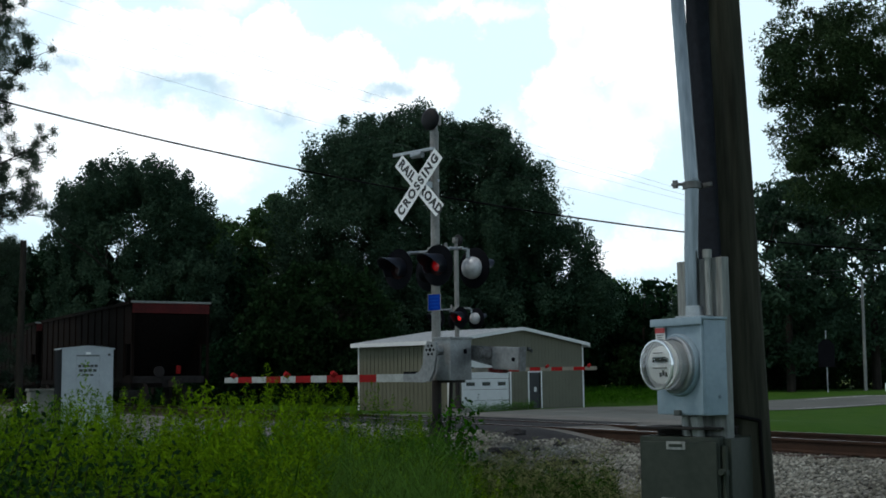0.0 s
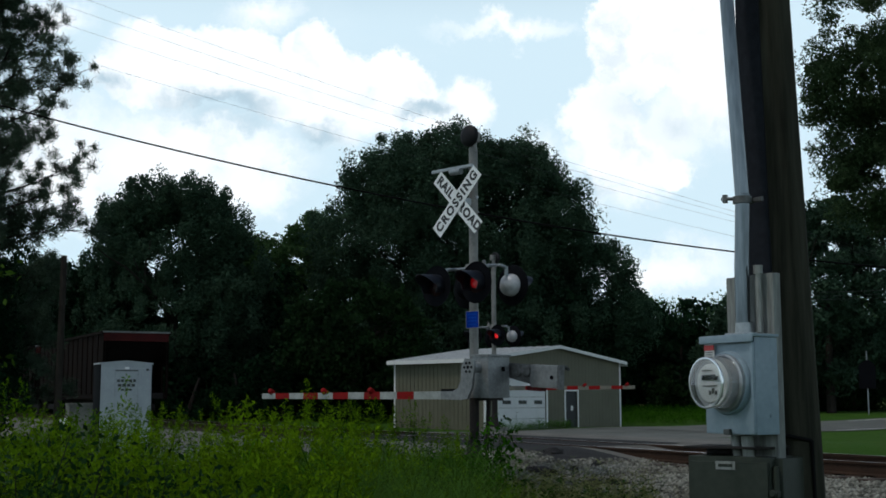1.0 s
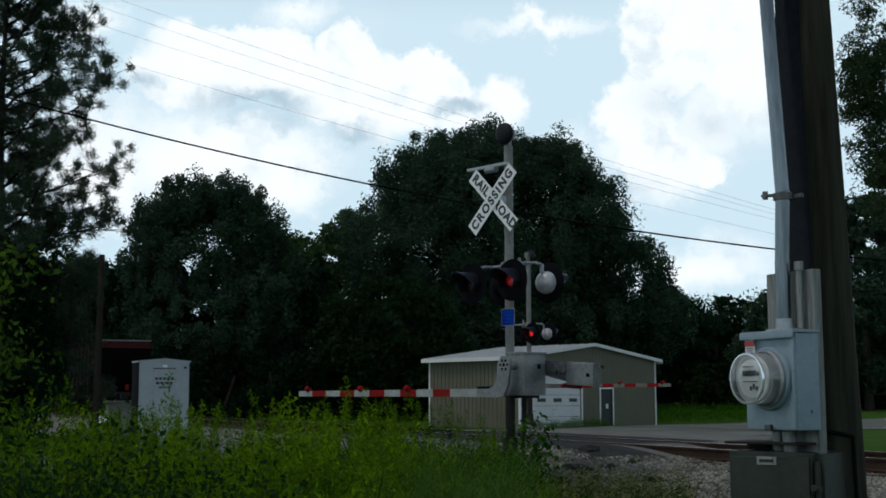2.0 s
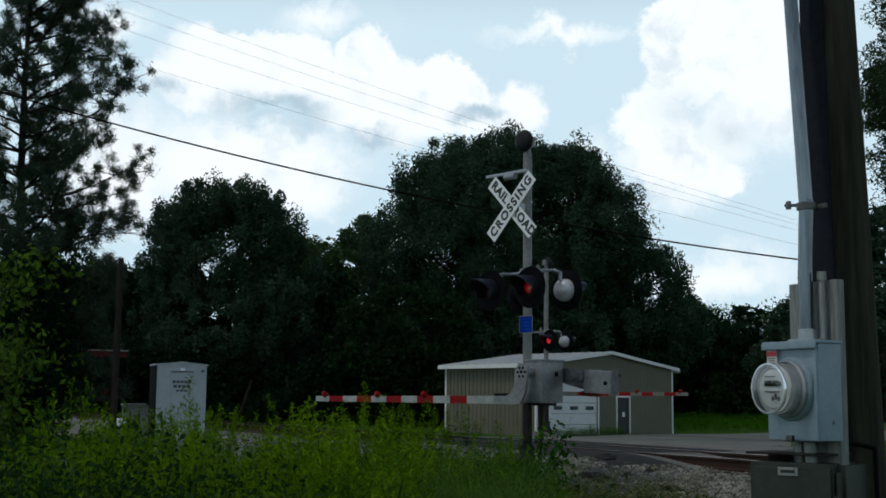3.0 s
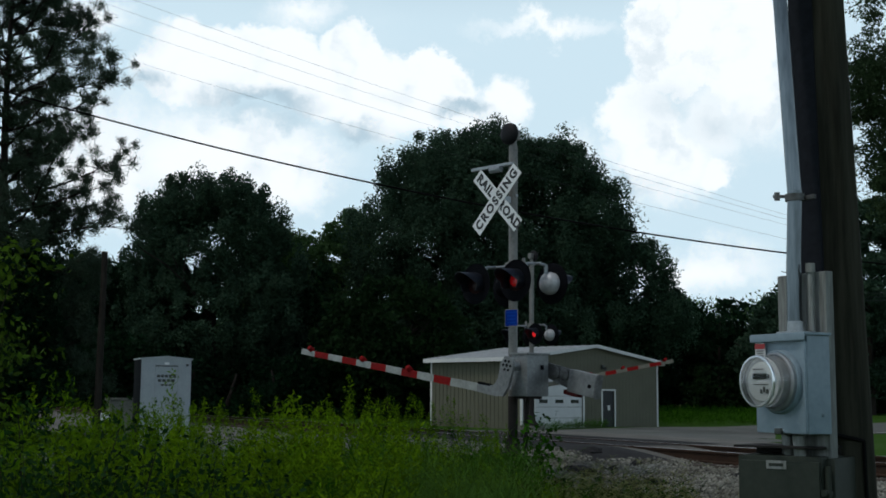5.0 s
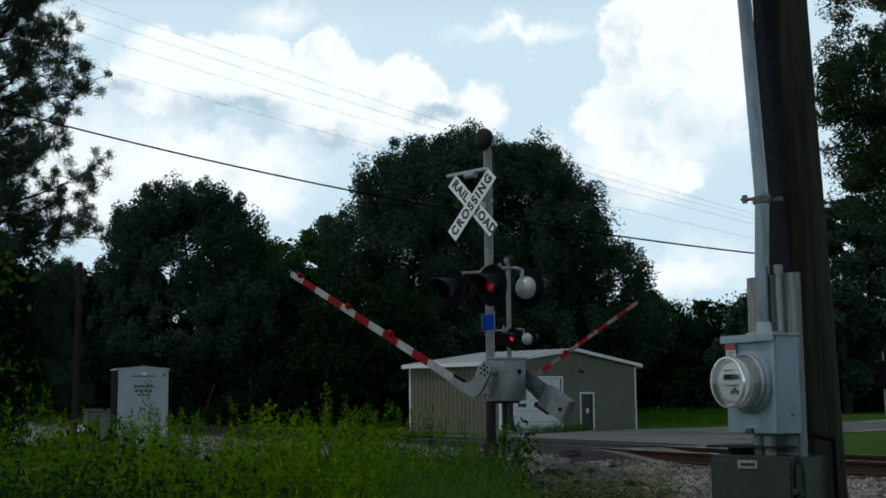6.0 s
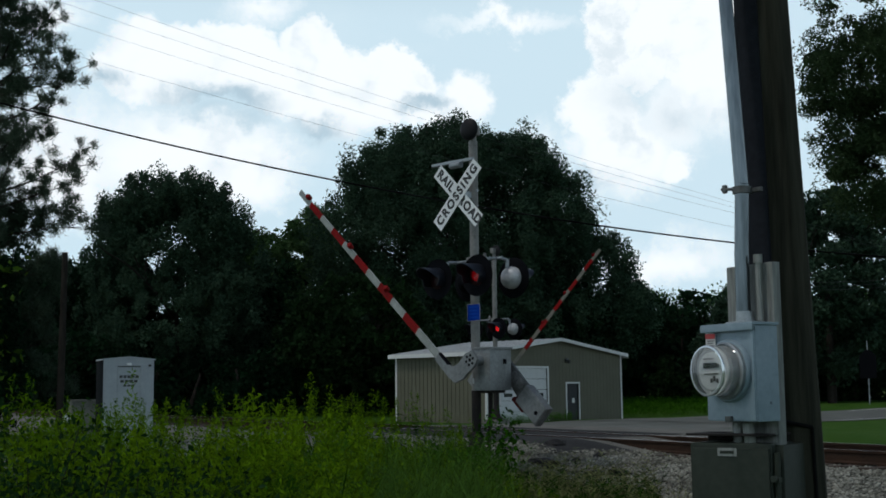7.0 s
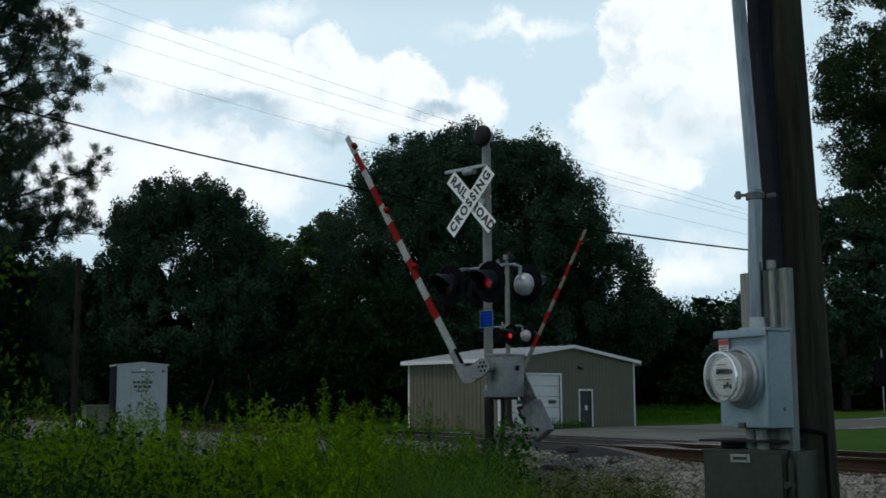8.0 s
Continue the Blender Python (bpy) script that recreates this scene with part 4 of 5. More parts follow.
    part("conduit_hub", bm, M_GALV, t, "galvanised conduit hub")
    bm = bmesh.new()
    tube(bm, (-0.018, -0.060, 0.21), (-0.020, -0.060, 0.42), 0.0255, seg=20)
    tube(bm, (-0.020, -0.060, 0.42), (-0.030, -0.064, 0.66), 0.0250, seg=20)
    tube(bm, (-0.028, -0.064, 0.66), (0.047, -0.056, 1.9), 0.0245, seg=20)
    tube(bm, (0.047, -0.056, 1.9), (0.150, -0.050, 4.6), 0.0245, seg=16)
    part("conduit", bm, M_CONDUIT, t, "galvanised steel conduit")
    bm = bmesh.new()
    tube(bm, (-0.072, -0.085, 0.18), (-0.072, -0.085, 0.40), 0.011, seg=10)
    tube(bm, (-0.072, -0.085, 0.38), (-0.072, -0.085, 0.41), 0.016, seg=10)
    part("cable_stub", bm, M_BOARD, t, "short pale pipe beside the conduit")
    # strap with a threaded tail
    bm = bmesh.new()
    lathe(bm, [(0.0275, -0.012), (0.033, -0.012), (0.033, 0.012), (0.0275, 0.012)], Matrix.Translation((-0.029, -0.064, 0.640)), 20)
    box(bm, -0.064, -0.10, 0.640, 0.05, 0.012, 0.016, 0.003)
    tube(bm, (-0.004, -0.058, 0.648), (0.060, -0.050, 0.655), 0.006, seg=8)
    tube(bm, (0.046, -0.052, 0.640), (0.046, -0.052, 0.668), 0.010, seg=6)
    part("conduit_strap", bm, M_WEIGHT, t, "galvanised strap round the conduit")
    # nipple down to the lower box
    bm = bmesh.new()
    tube(bm, (-0.02, -0.06, -0.17), (-0.03, -0.06, -0.27), 0.021, seg=14)
    tube(bm, (0.035, -0.06, -0.17), (0.025, -0.06, -0.27), 0.016, seg=14)
    part("conduit_nipple", bm, M_BOARD, t, "short pale conduit below the box")
    return t


build_meter()


def build_disconnect():
    t = thing("disconnect_box", pose(0.961, 4.20, 0.657, 0, 0, 144), "dark green-grey steel disconnect box below the meter", "electrical box")
    bm = bmesh.new()
    box(bm, 0, -0.12, -0.30, 0.295, 0.23, 0.60, 0.008)
    b = part("box_body", bm, M_GREENBOX, t)
    bm = bmesh.new()
    box(bm, -0.004, 0.002, -0.305, 0.275, 0.012, 0.575, 0.006)
    door = part("box_door", bm, M_GREENBOX, t, "hinged steel door")
    bm = bmesh.new()
    box(bm, 0.010, -0.105, 0.028, 0.305, 0.205, 0.008, 0.003)
    box(bm, 0.010, -0.190, 0.012, 0.300, 0.010, 0.030, 0.001)
    part("rain_hood", bm, M_IRON, t, "dark folded rain hood")
    bm = bmesh.new()
    box(bm, 0.005, 0.0095, -0.030, 0.070, 0.003, 0.028, 0.001)
    plate = part("name_plate", bm, M_BOARD, door, "small pale name plate", smooth=False)
    bm = bmesh.new()
    box(bm, 0.005, 0.012, -0.030, 0.050, 0.002, 0.010)
    part("plate_writing", bm, M_GREENBOX, plate, smooth=False)
    bm = bmesh.new()
    box(bm, 0.03, 0.0095, -0.235, 0.07, 0.003, 0.05, 0.001)
    part("notice_label", bm, M_LABEL, door, "worn pale notice label", smooth=False)
    # latch and hinge post at the side
    bm = bmesh.new()
    tube(bm, (-0.160, -0.02, -0.03), (-0.160, -0.02, -0.50), 0.010, seg=12)
    box(bm, -0.157, -0.02, -0.12, 0.026, 0.03, 0.018, 0.003)
    tube(bm, (-0.157, 0.0, -0.115), (-0.157, 0.016, -0.115), 0.011, seg=10)
    part("latch", bm, M_GREENBOX, t, "painted latch rod")
    bm = bmesh.new()
    box(bm, -0.162, -0.135, -0.30, 0.03, 0.195, 0.59, 0.006)
    part("side_channel", bm, M_GREENBOX, t, "steel side channel")
    return t


build_disconnect()

# ---- metal shed ----
BARN_W, BARN_D, BARN_H, BARN_RISE = 11.6, 6.92, 3.72, 0.76


def build_barn():
    """Low gabled shed. Local x along the gable wall, y into the depth; origin at the near corner."""
    W, D, H, R = BARN_W, BARN_D, BARN_H, BARN_RISE
    t = thing("metal_shed", pose(2.17, 64.2, -0.81, 0, 0, 45), "tan ribbed metal shed with low white gable roof", "shed")
    th = 0.12
    # gable wall with two openings, built in strips round them
    g0, g1, gh_ = 1.08, 4.89, 2.90
    d0, d1, dh = 6.55, 7.60, 2.06

    def top(x):
        return H + R * (1 - abs(x - W / 2) / (W / 2))

    for a, b, z0 in ((0, g0, 0), (g0, g1, gh_), (g1, d0, 0), (d0, d1, dh), (d1, W, 0)):
        pts = [(a, z0), (b, z0), (b, top(b))] + ([(W / 2, top(W / 2))] if a < W / 2 < b else []) + [(a, top(a))]
        wall = part("gable_wall", prism(bmesh.new(), pts, 0, th), M_SIDING, t, "tan ribbed metal wall", smooth=False)
    ribs = []
    x = 0.15
    while x < W - 0.1:
        lo = gh_ + 0.12 if g0 - 0.1 < x < g1 + 0.1 else dh + 0.12 if d0 - 0.1 < x < d1 + 0.1 else 0.02
        ribs.append((x, -0.004, (lo + top(x) - 0.05) / 2, 0.05, 0.008, top(x) - 0.05 - lo))
        x += 0.305
    for r in ribs:
        part("rib", box(bmesh.new(), *r), M_SIDING, wall, smooth=False)
    bm = bmesh.new()
    box(bm, th / 2, D / 2, H / 2, th, D, H)
    wall = part("side_wall", bm, M_SIDING, t, "tan ribbed metal wall", smooth=False)
    y = 0.15
    while y < D - 0.1:
        part("rib", box(bmesh.new(), -0.014, y, H / 2, 0.028, 0.07, H - 0.04), M_SIDING, wall, smooth=False)
        y += 0.305
    bm = bmesh.new()
    box(bm, W - th / 2, D / 2, H / 2, th, D, H)
    part("side_wall", bm, M_SIDING, t, smooth=False)
    bm = prism(bmesh.new(), [(0, 0), (W, 0), (W, H), (W / 2, H + R), (0, H)], D - th, D)
    part("back_wall", bm, M_SIDING, t, smooth=False)
    # roof slopes with standing ribs
    ov, oy = 0.32, 0.28
    for sgn in (-1, 1):
        bm = bmesh.new()
        k = R / (W / 2)
        xe = W / 2 + sgn * (W / 2 + ov)
        ze = H - k * ov
        prism(bm, [(W / 2, H + R + 0.02), (xe, ze + 0.02), (xe, ze + 0.08), (W / 2, H + R + 0.08)], -oy, D + oy)
        roof = part("roof", bm, M_ROOF, t, "pale ribbed metal roof slope", smooth=False)
        y = 0.0
        while y < D:
            bm = prism(bmesh.new(), [(W / 2, H + R + 0.08), (xe, ze + 0.08), (xe, ze + 0.105), (W / 2, H + R + 0.105)], y, y + 0.04)
            part("roof_rib", bm, M_ROOF, roof, smooth=False)
            y += 0.61
        bm = bmesh.new()
        box(bm, xe + sgn * 0.02, D / 2, ze - 0.04, 0.04, D + 2 * oy, 0.20)
        part("eave_trim", bm, M_TRIM, t, "white eave trim", smooth=False)
        bm = prism(bmesh.new(), [(W / 2, H + R + 0.11), (xe, ze + 0.11), (xe, ze - 0.07), (W / 2, H + R - 0.07)], -oy - 0.03, -oy)
        part("rake_trim", bm, M_TRIM, t, "white rake trim", smooth=False)
    for cx in (0.03, W - 0.03):
        box(bm := bmesh.new(), cx, 0.03, (H + 0.0) / 2, 0.11, 0.11, H - 0.01)
        part("corner_trim", bm, M_TRIM, t, "white corner trim", smooth=False)
    box(bm := bmesh.new(), 0.03, D - 0.03, H / 2, 0.11, 0.11, H)
    part("corner_trim", bm, M_TRIM, t, "white corner trim", smooth=False)
    # sectional door
    bm = bmesh.new()
    for a, b, z0, z1 in ((g0 - 0.11, g0, 0, gh_ + 0.11), (g1, g1 + 0.11, 0, gh_ + 0.11), (g0, g1, gh_, gh_ + 0.11)):
        box(bm, (a + b) / 2, -0.012, (z0 + z1) / 2, b - a, 0.05, z1 - z0)
    part("door_trim", bm, M_TRIM, t, "white garage door trim", smooth=False)
    bm = bmesh.new()
    for i in range(5):
        z = i * gh_ / 5
        box(bm, (g0 + g1) / 2, 0.075, z + gh_ / 10, g1 - g0, 0.04, gh_ / 5 - 0.02, 0.008)
    gd = part("garage_door", bm, M_GARAGE, t, "white sectional garage door", smooth=False)
    for i in range(3):
        box(bm := bmesh.new(), g0 + 0.66 + i * 1.27, 0.052, 1.46, 0.66, 0.012, 0.20, 0.01)
        part("pane", bm, M_DARKGLASS, gd, "dark door pane", smooth=False)
    # personnel door
    bm = bmesh.new()
    for a, b, z0, z1 in ((d0 - 0.09, d0, 0, dh + 0.09), (d1, d1 + 0.09, 0, dh + 0.09), (d0, d1, dh, dh + 0.09)):
        box(bm, (a + b) / 2, -0.012, (z0 + z1) / 2, b - a, 0.05, z1 - z0)
    part("door_trim", bm, M_TRIM, t, "white door trim", smooth=False)
    box(bm := bmesh.new(), (d0 + d1) / 2, 0.07, dh / 2, d1 - d0 - 0.02, 0.045, dh - 0.02, 0.006)
    pd = part("door", bm, M_DOORDARK, t, "dark steel door with a paper notice", smooth=False)
    box(bm := bmesh.new(), (d0 + d1) / 2 + 0.10, 0.046, 1.12, 0.22, 0.004, 0.26)
    part("paper_notice", bm, M_LABEL, pd, "white paper notice", smooth=False)
    tube(bm := bmesh.new(), (d0 + 0.10, 0.045, 1.0), (d0 + 0.10, 0.0, 1.0), 0.03)
    part("door_knob", bm, M_GALV, pd)
    bm = bmesh.new()
    box(bm, 6.55, -0.05, 3.36, 0.22, 0.10, 0.22, 0.02)
    tube(bm, (6.55, -0.08, 3.32), (6.53, -0.26, 3.26), 0.07, 0.10, 12)
    part("wall_lamp", bm, M_DARKPLASTIC, t, "small dark wall lamp")
    return t


build_barn()


def build_case():
    """Signal equipment case on legs; local y is the door side."""
    x, y = -7.27, 28.0
    z0 = gh(x, y)
    H = 1.69 - z0
    t = thing("signal_case", pose(x, y, z0, 0, 0, 205), "white steel railroad signal equipment case in the weeds", "equipment cabinet")
    bm = bmesh.new()
    W, D = 1.12, 0.85
    prism(bm, [(-W / 2, 0.25), (W / 2, 0.25), (W / 2, H - 0.05), (0, H), (-W / 2, H - 0.05)], -D / 2, D / 2)
    body = part("case_body", bm, M_CABINET, t, smooth=False)
    # thin sheets added to make both sides of the case dark
    for sx in (-1, 1):
        box(bm := bmesh.new(), sx * (W / 2 + 0.008), 0, 0.25 + (H - 0.31) / 2, 0.016, D + 0.004, H - 0.31, 0.004)
        part("dark_side_sheet", bm, M_BLACK, t, "dark sheet over the case side")
    bm = prism(bmesh.new(), [(-W / 2 - 0.03, H - 0.06), (0, H - 0.008), (W / 2 + 0.03, H - 0.06), (W / 2 + 0.03, H - 0.03), (0, H + 0.025), (-W / 2 - 0.03, H - 0.03)], -D / 2 - 0.03, D / 2 + 0.04)
    part("case_roof", bm, M_CABINET, t, "white ridged case roof", smooth=False)
    box(bm := bmesh.new(), 0.0, D / 2 + 0.012, 0.25 + (H - 0.4) / 2 + 0.02, W - 0.10, 0.024, H - 0.44, 0.008)
    door = part("case_door", bm, M_CABINET, t, "white case door", smooth=False)
    bm = bmesh.new()
    for a, b, c, d in ((-0.26, 0.26, H - 0.19, H - 0.175), (-0.26, -0.245, H - 1.1, H - 0.19), (0.245, 0.26, H - 1.1, H - 0.19)):
        box(bm, (a + b) / 2, D / 2 + 0.028, (c + d) / 2, b - a, 0.012, d - c)
    part("door_rib", bm, M_GALV, door, "grey panel edge", smooth=False)
    bm = bmesh.new()
    for i, wd in enumerate((0.44, 0.40, 0.26)):
        bm = bmesh.new()
        n = 5 - i
        for k in range(n):
            box(bm, -wd / 2 + wd * (k + 0.5) / n, D / 2 + 0.0265, H - 0.43 - 0.10 * i, wd / n * 0.78, 0.004, 0.06 - 0.02 * (i == 2))
        part("writing_line", bm, M_DARKPLASTIC, door, "dark stencilled writing", smooth=False)
    bm = bmesh.new()
    box(bm, 0.0, D / 2 + 0.05, H - 0.15, 0.10, 0.05, 0.05, 0.012)
    part("latch", bm, M_WHITE, door, "bright latch hasp")
    box(bm := bmesh.new(), 0.0, D / 2 + 0.034, H - 0.205, 0.50, 0.02, 0.022)
    part("drip_strip", bm, M_DARKPLASTIC, door, "dark strip over the door panel", smooth=False)
    box(bm := bmesh.new(), -0.46, D / 2 + 0.035, H - 0.18, 0.06, 0.03, 0.05, 0.01)
    part("padlock", bm, M_DARKPLASTIC, door)
    for lx in (-0.55, 0.55):
        for ly in (-0.3, 0.3):
            box(bm := bmesh.new(), lx, ly, 0.12, 0.08, 0.08, 0.30)
            part("leg", bm, M_GALV, t, smooth=False)
    return t


build_case()

# ---- train ----


def build_rail_car(label, end_s):
    """Open-ended hopper car; local y along the track away from the trailing end, z from the rail top."""
    m = Matrix.Identity(4)
    m.col[0].xyz, m.col[1].xyz = TN, TT
    m.translation = trk(TRK_N, end_s)
    t = thing("freight_car", m, label, "freight car", "train cars")
    L, W, Ht = 15.2, 2.9, 3.82
    # side sheets with posts
    for sx in (-1, 1):
        bm = bmesh.new()
        prism(bm, [(sx * (W / 2 - 0.06), 1.05), (sx * W / 2, 1.05), (sx * W / 2, Ht - 0.06), (sx * (W / 2 - 0.06), Ht - 0.06)], 0.9, L)
        side = part("side_sheet", bm, M_TRAINBROWN, t, "oxide brown side sheet", smooth=False)
        bm = bmesh.new()
        prism(bm, [(sx * (W / 2 - 0.06), 2.3), (sx * W / 2, 2.3), (sx * W / 2, Ht - 0.06), (sx * (W / 2 - 0.06), Ht - 0.06)], 0.0, 0.9)
        part("end_wing", bm, M_TRAINBROWN, t, smooth=False)
        for i in range(14):
            box(bm := bmesh.new(), sx * (W / 2 + 0.015), 1.0 + i * 1.08, (1.05 + Ht) / 2, 0.05, 0.07, Ht - 1.1)
            part("side_post", bm, M_TRAINBROWN, side, smooth=False)
        box(bm := bmesh.new(), sx * (W / 2 + 0.02), L / 2, Ht - 0.05, 0.12, L, 0.12)
        part("top_chord", bm, M_TRAINBROWN, t, "oxide top chord", smooth=False)
        box(bm := bmesh.new(), sx * (W / 2 - 0.05), 0.05, 2.35, 0.10, 0.10, 2.6)
        part("corner_post", bm, M_TRAINBROWN, t, "oxide corner post", smooth=False)
        box(bm := bmesh.new(), sx * (W / 2 - 0.10), L / 2, 1.0, 0.2, L, 0.28)
        part("side_sill", bm, M_TRAINBROWN, t, smooth=False)
    box(bm := bmesh.new(), 0, 0.04, Ht - 0.24, W - 0.02, 0.10, 0.36, 0.01)
    part("end_beam", bm, M_TRAINRED, t, "red end beam", smooth=False)
    # top edge of the end in a paler grey than the car
    box(bm := bmesh.new(), 0, 0.05, Ht - 0.015, W + 0.1, 0.20, 0.07)
    part("end_cap", bm, M_BOARD, t, "grey top edge", smooth=False)
    box(bm := bmesh.new(), 0, L / 2 + 0.5, Ht - 0.10, W - 0.1, L - 1.0, 0.08)
    part("cover", bm, M_TRAINBROWN, t, smooth=False)
    # sloping end sheet inside the open end
    bm = bmesh.new()
    bm.faces.new([bm.verts.new(p) for p in ((-W / 2 + 0.07, 0.15, Ht - 0.45), (W / 2 - 0.07, 0.15, Ht - 0.45), (W / 2 - 0.07, 3.0, 1.2), (-W / 2 + 0.07, 3.0, 1.2))])
    bmesh.ops.solidify(bm, geom=bm.faces[:], thickness=0.03)
    part("slope_sheet", bm, M_IRON, t, "dark sloping end sheet", smooth=False)
    box(bm := bmesh.new(), 0, L / 2, 0.86, 0.6, L, 0.3)
    part("centre_sill", bm, M_IRON, t, smooth=False)
    box(bm := bmesh.new(), 0, 0.1, 1.0, W - 0.1, 0.2, 0.26)
    part("end_sill", bm, M_IRON, t, smooth=False)
    bm = bmesh.new()
    box(bm, 0, -0.35, 0.86, 0.22, 0.6, 0.24, 0.03)
    box(bm, 0, -0.72, 0.86, 0.34, 0.22, 0.30, 0.05)
    part("coupler", bm, M_IRON, t)
    bm = bmesh.new()
    tube(bm, (-0.45, -0.02, 1.28), (-0.45, -0.10, 1.28), 0.20, 0.20, 18)
    part("brake_wheel", bm, M_IRON, t)
    box(bm := bmesh.new(), 0.25, -0.12, 1.35, 0.16, 0.10, 0.30, 0.02)
    part("end_marker", bm, M_ARMRED, t, "red end-of-train marker")
    for y0 in (1.8, L - 1.8):
        for dy in (-0.9, 0.9):
            for sx in (-0.72, 0.72):
                bm = tube(bmesh.new(), (sx - 0.06, y0 + dy, 0.43), (sx + 0.06, y0 + dy, 0.43), 0.43, seg=24)
                part("wheel", bm, M_IRON, t)
        for sx in (-1.0, 1.0):
            box(bm := bmesh.new(), sx, y0, 0.48, 0.14, 2.4, 0.30, 0.04)
            part("truck_frame", bm, M_IRON, t)
    return t


last_car = build_rail_car("oxide-red open-ended freight car at the tail of the train", 43.9)
next_car = build_rail_car("oxide-red freight car of the departing train", 43.9 + 16.6)

# ---- trees ----
tree("oak_tree", 2.0, 96, 22, [(-0.8, 0, 14.2, 10.2, 8, 7.6), (-4.9, 0, 18.1, 5.4, 5, 4.0), (3.3, 0, 18.2, 4.5, 5, 3.7), (-0.8, 0, 19.7, 5.4, 5, 2.8), (1.2, 1.5, 11.8, 7.4, 5, 5.2), (7.4, 0, 13.4, 3.6, 4, 4.8), (9.8, 0, 9.8, 3.6, 4, 4.0), (12.2, 0, 7.4, 2.4, 3, 2.8), (-9.8, 0, 12.6, 3.4, 4, 4.2), (0, 0, 6, 12, 7, 5)],
     M_OAK, 11, "broad dark green oak with a dense rounded crown", leaf=0.21, clumps=2350, per_clump=190, clump_r=0.88, trunk_r=0.6, tall=1.2, limbs=3, limb_len=0.2)
tree("broadleaf_tree", -19.3, 88, 18.5, [(0, 0, 12.2, 4.6, 4, 4.4), (-1.7, 0, 15.5, 2.5, 3, 2.1), (1.6, 0, 15.4, 2.4, 3, 2.0), (-3.4, 0, 13.8, 2.5, 3, 2.5), (3.1, 0, 13.2, 2.4, 3, 2.4), (-4.4, 0, 9.8, 2.5, 3, 3.5), (4.6, 0, 9.4, 2.5, 3, 3.3), (0, 0, 7.0, 7.0, 5, 5.0)], M_OAK, 12, "dark broadleaf tree behind the railway", leaf=0.20, clumps=900, per_clump=190, clump_r=0.66, trunk_r=0.35, tall=1.25)
tree("broadleaf_tree", -12.2, 100, 16, [(0, 0, 10.8, 4.4, 4, 4.8), (1.5, 0, 14.6, 2.2, 2, 2.0), (-2.5, 0, 9.8, 3.4, 3, 4.0)], M_FARLEAF, 13, "green broadleaf tree at the wood edge", leaf=0.30, clumps=200, per_clump=190, clump_r=1.05, trunk_r=0.3)
tree("broadleaf_tree", -16.6, 98, 14.5, [(0, 0, 9.5, 3.4, 3.5, 4.2), (0.6, 0, 12.4, 1.8, 2, 1.9), (-1.5, 0, 7.5, 3.0, 3, 4)], M_FARLEAF, 20, "green broadleaf tree at the wood edge", leaf=0.30, clumps=170, per_clump=190, clump_r=1.0, trunk_r=0.3)
tree("broadleaf_tree", -29.5, 92, 15, [(0, 0, 7, 5.5, 4, 4.8), (-2, 0, 10, 2.6, 3, 2.2)], M_DARKLEAF, 14, "dark broadleaf tree behind the railway", leaf=0.36, clumps=180, per_clump=120, clump_r=1.2)


def wood(name, cells, mat, seed, label, leaf, per, clump_r):
    """Far woods: one body of leaf clumps on stems; cells are (x, y, half width, height)."""
    rng = np.random.default_rng(seed)
    pts = []
    bm = bmesh.new()
    for x, y, w, h in cells:
        z0 = gh(x, y)
        tube(bm, (x, y, z0), (x + rng.normal() * 0.3, y, z0 + h * 0.8), 0.22, 0.07, 6, False)
        k = int(16 + w * h * 0.8)
        for _ in range(k):
            u = rng.random() ** 1.15
            zz = h * (0.04 + 0.94 * u)
            ww = w * (0.45 + 0.75 * math.sin(math.pi * min(1, 0.12 + 0.80 * u)))
            a = rng.random() * 6.28
            c = np.array([x + math.cos(a) * ww * rng.random() ** 0.5, y + math.sin(a) * ww * 0.6, z0 + zz])
            r = clump_r * (0.5 + 0.8 * rng.random())
            q = rng.normal(size=(per, 3))
            q *= r / (np.linalg.norm(q, axis=1, keepdims=True)) * rng.random((per, 1)) ** 0.45
            pts.append(c + q * [1, 1, 0.75])
    v, f = leaf_cloud(np.concatenate(pts), rng, leaf, 0.6, pointed=True)
    wd = new(name, mesh_np(name, v, f, mat))
    tagged(wd, label, "trees", kind="stuff")
    st = part("stems", bm, M_BARK, wd)
    return wd


_r = random.Random(21)
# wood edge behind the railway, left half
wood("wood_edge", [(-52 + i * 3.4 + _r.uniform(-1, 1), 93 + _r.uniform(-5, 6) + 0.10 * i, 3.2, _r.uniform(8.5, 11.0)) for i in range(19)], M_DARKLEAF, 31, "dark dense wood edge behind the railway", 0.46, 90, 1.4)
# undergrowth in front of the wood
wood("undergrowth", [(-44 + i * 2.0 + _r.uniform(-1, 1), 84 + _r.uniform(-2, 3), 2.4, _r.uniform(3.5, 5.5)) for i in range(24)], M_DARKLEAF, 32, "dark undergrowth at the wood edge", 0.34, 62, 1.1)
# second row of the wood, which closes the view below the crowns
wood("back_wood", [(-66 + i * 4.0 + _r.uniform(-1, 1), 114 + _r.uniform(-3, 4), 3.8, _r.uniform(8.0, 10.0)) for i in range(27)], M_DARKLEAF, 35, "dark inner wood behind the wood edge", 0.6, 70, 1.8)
# scrub tree standing before the oak
tree("scrub_tree", -6.0, 82, 9.5, [(0, 0, 5.6, 5.0, 3.5, 3.6), (1, 0, 3, 5.5, 3.5, 3.0)], M_MIDLEAF, 15, "dull green scrub tree at the wood edge", leaf=0.32, clumps=170, per_clump=120, clump_r=1.0, trunk_r=0.2)
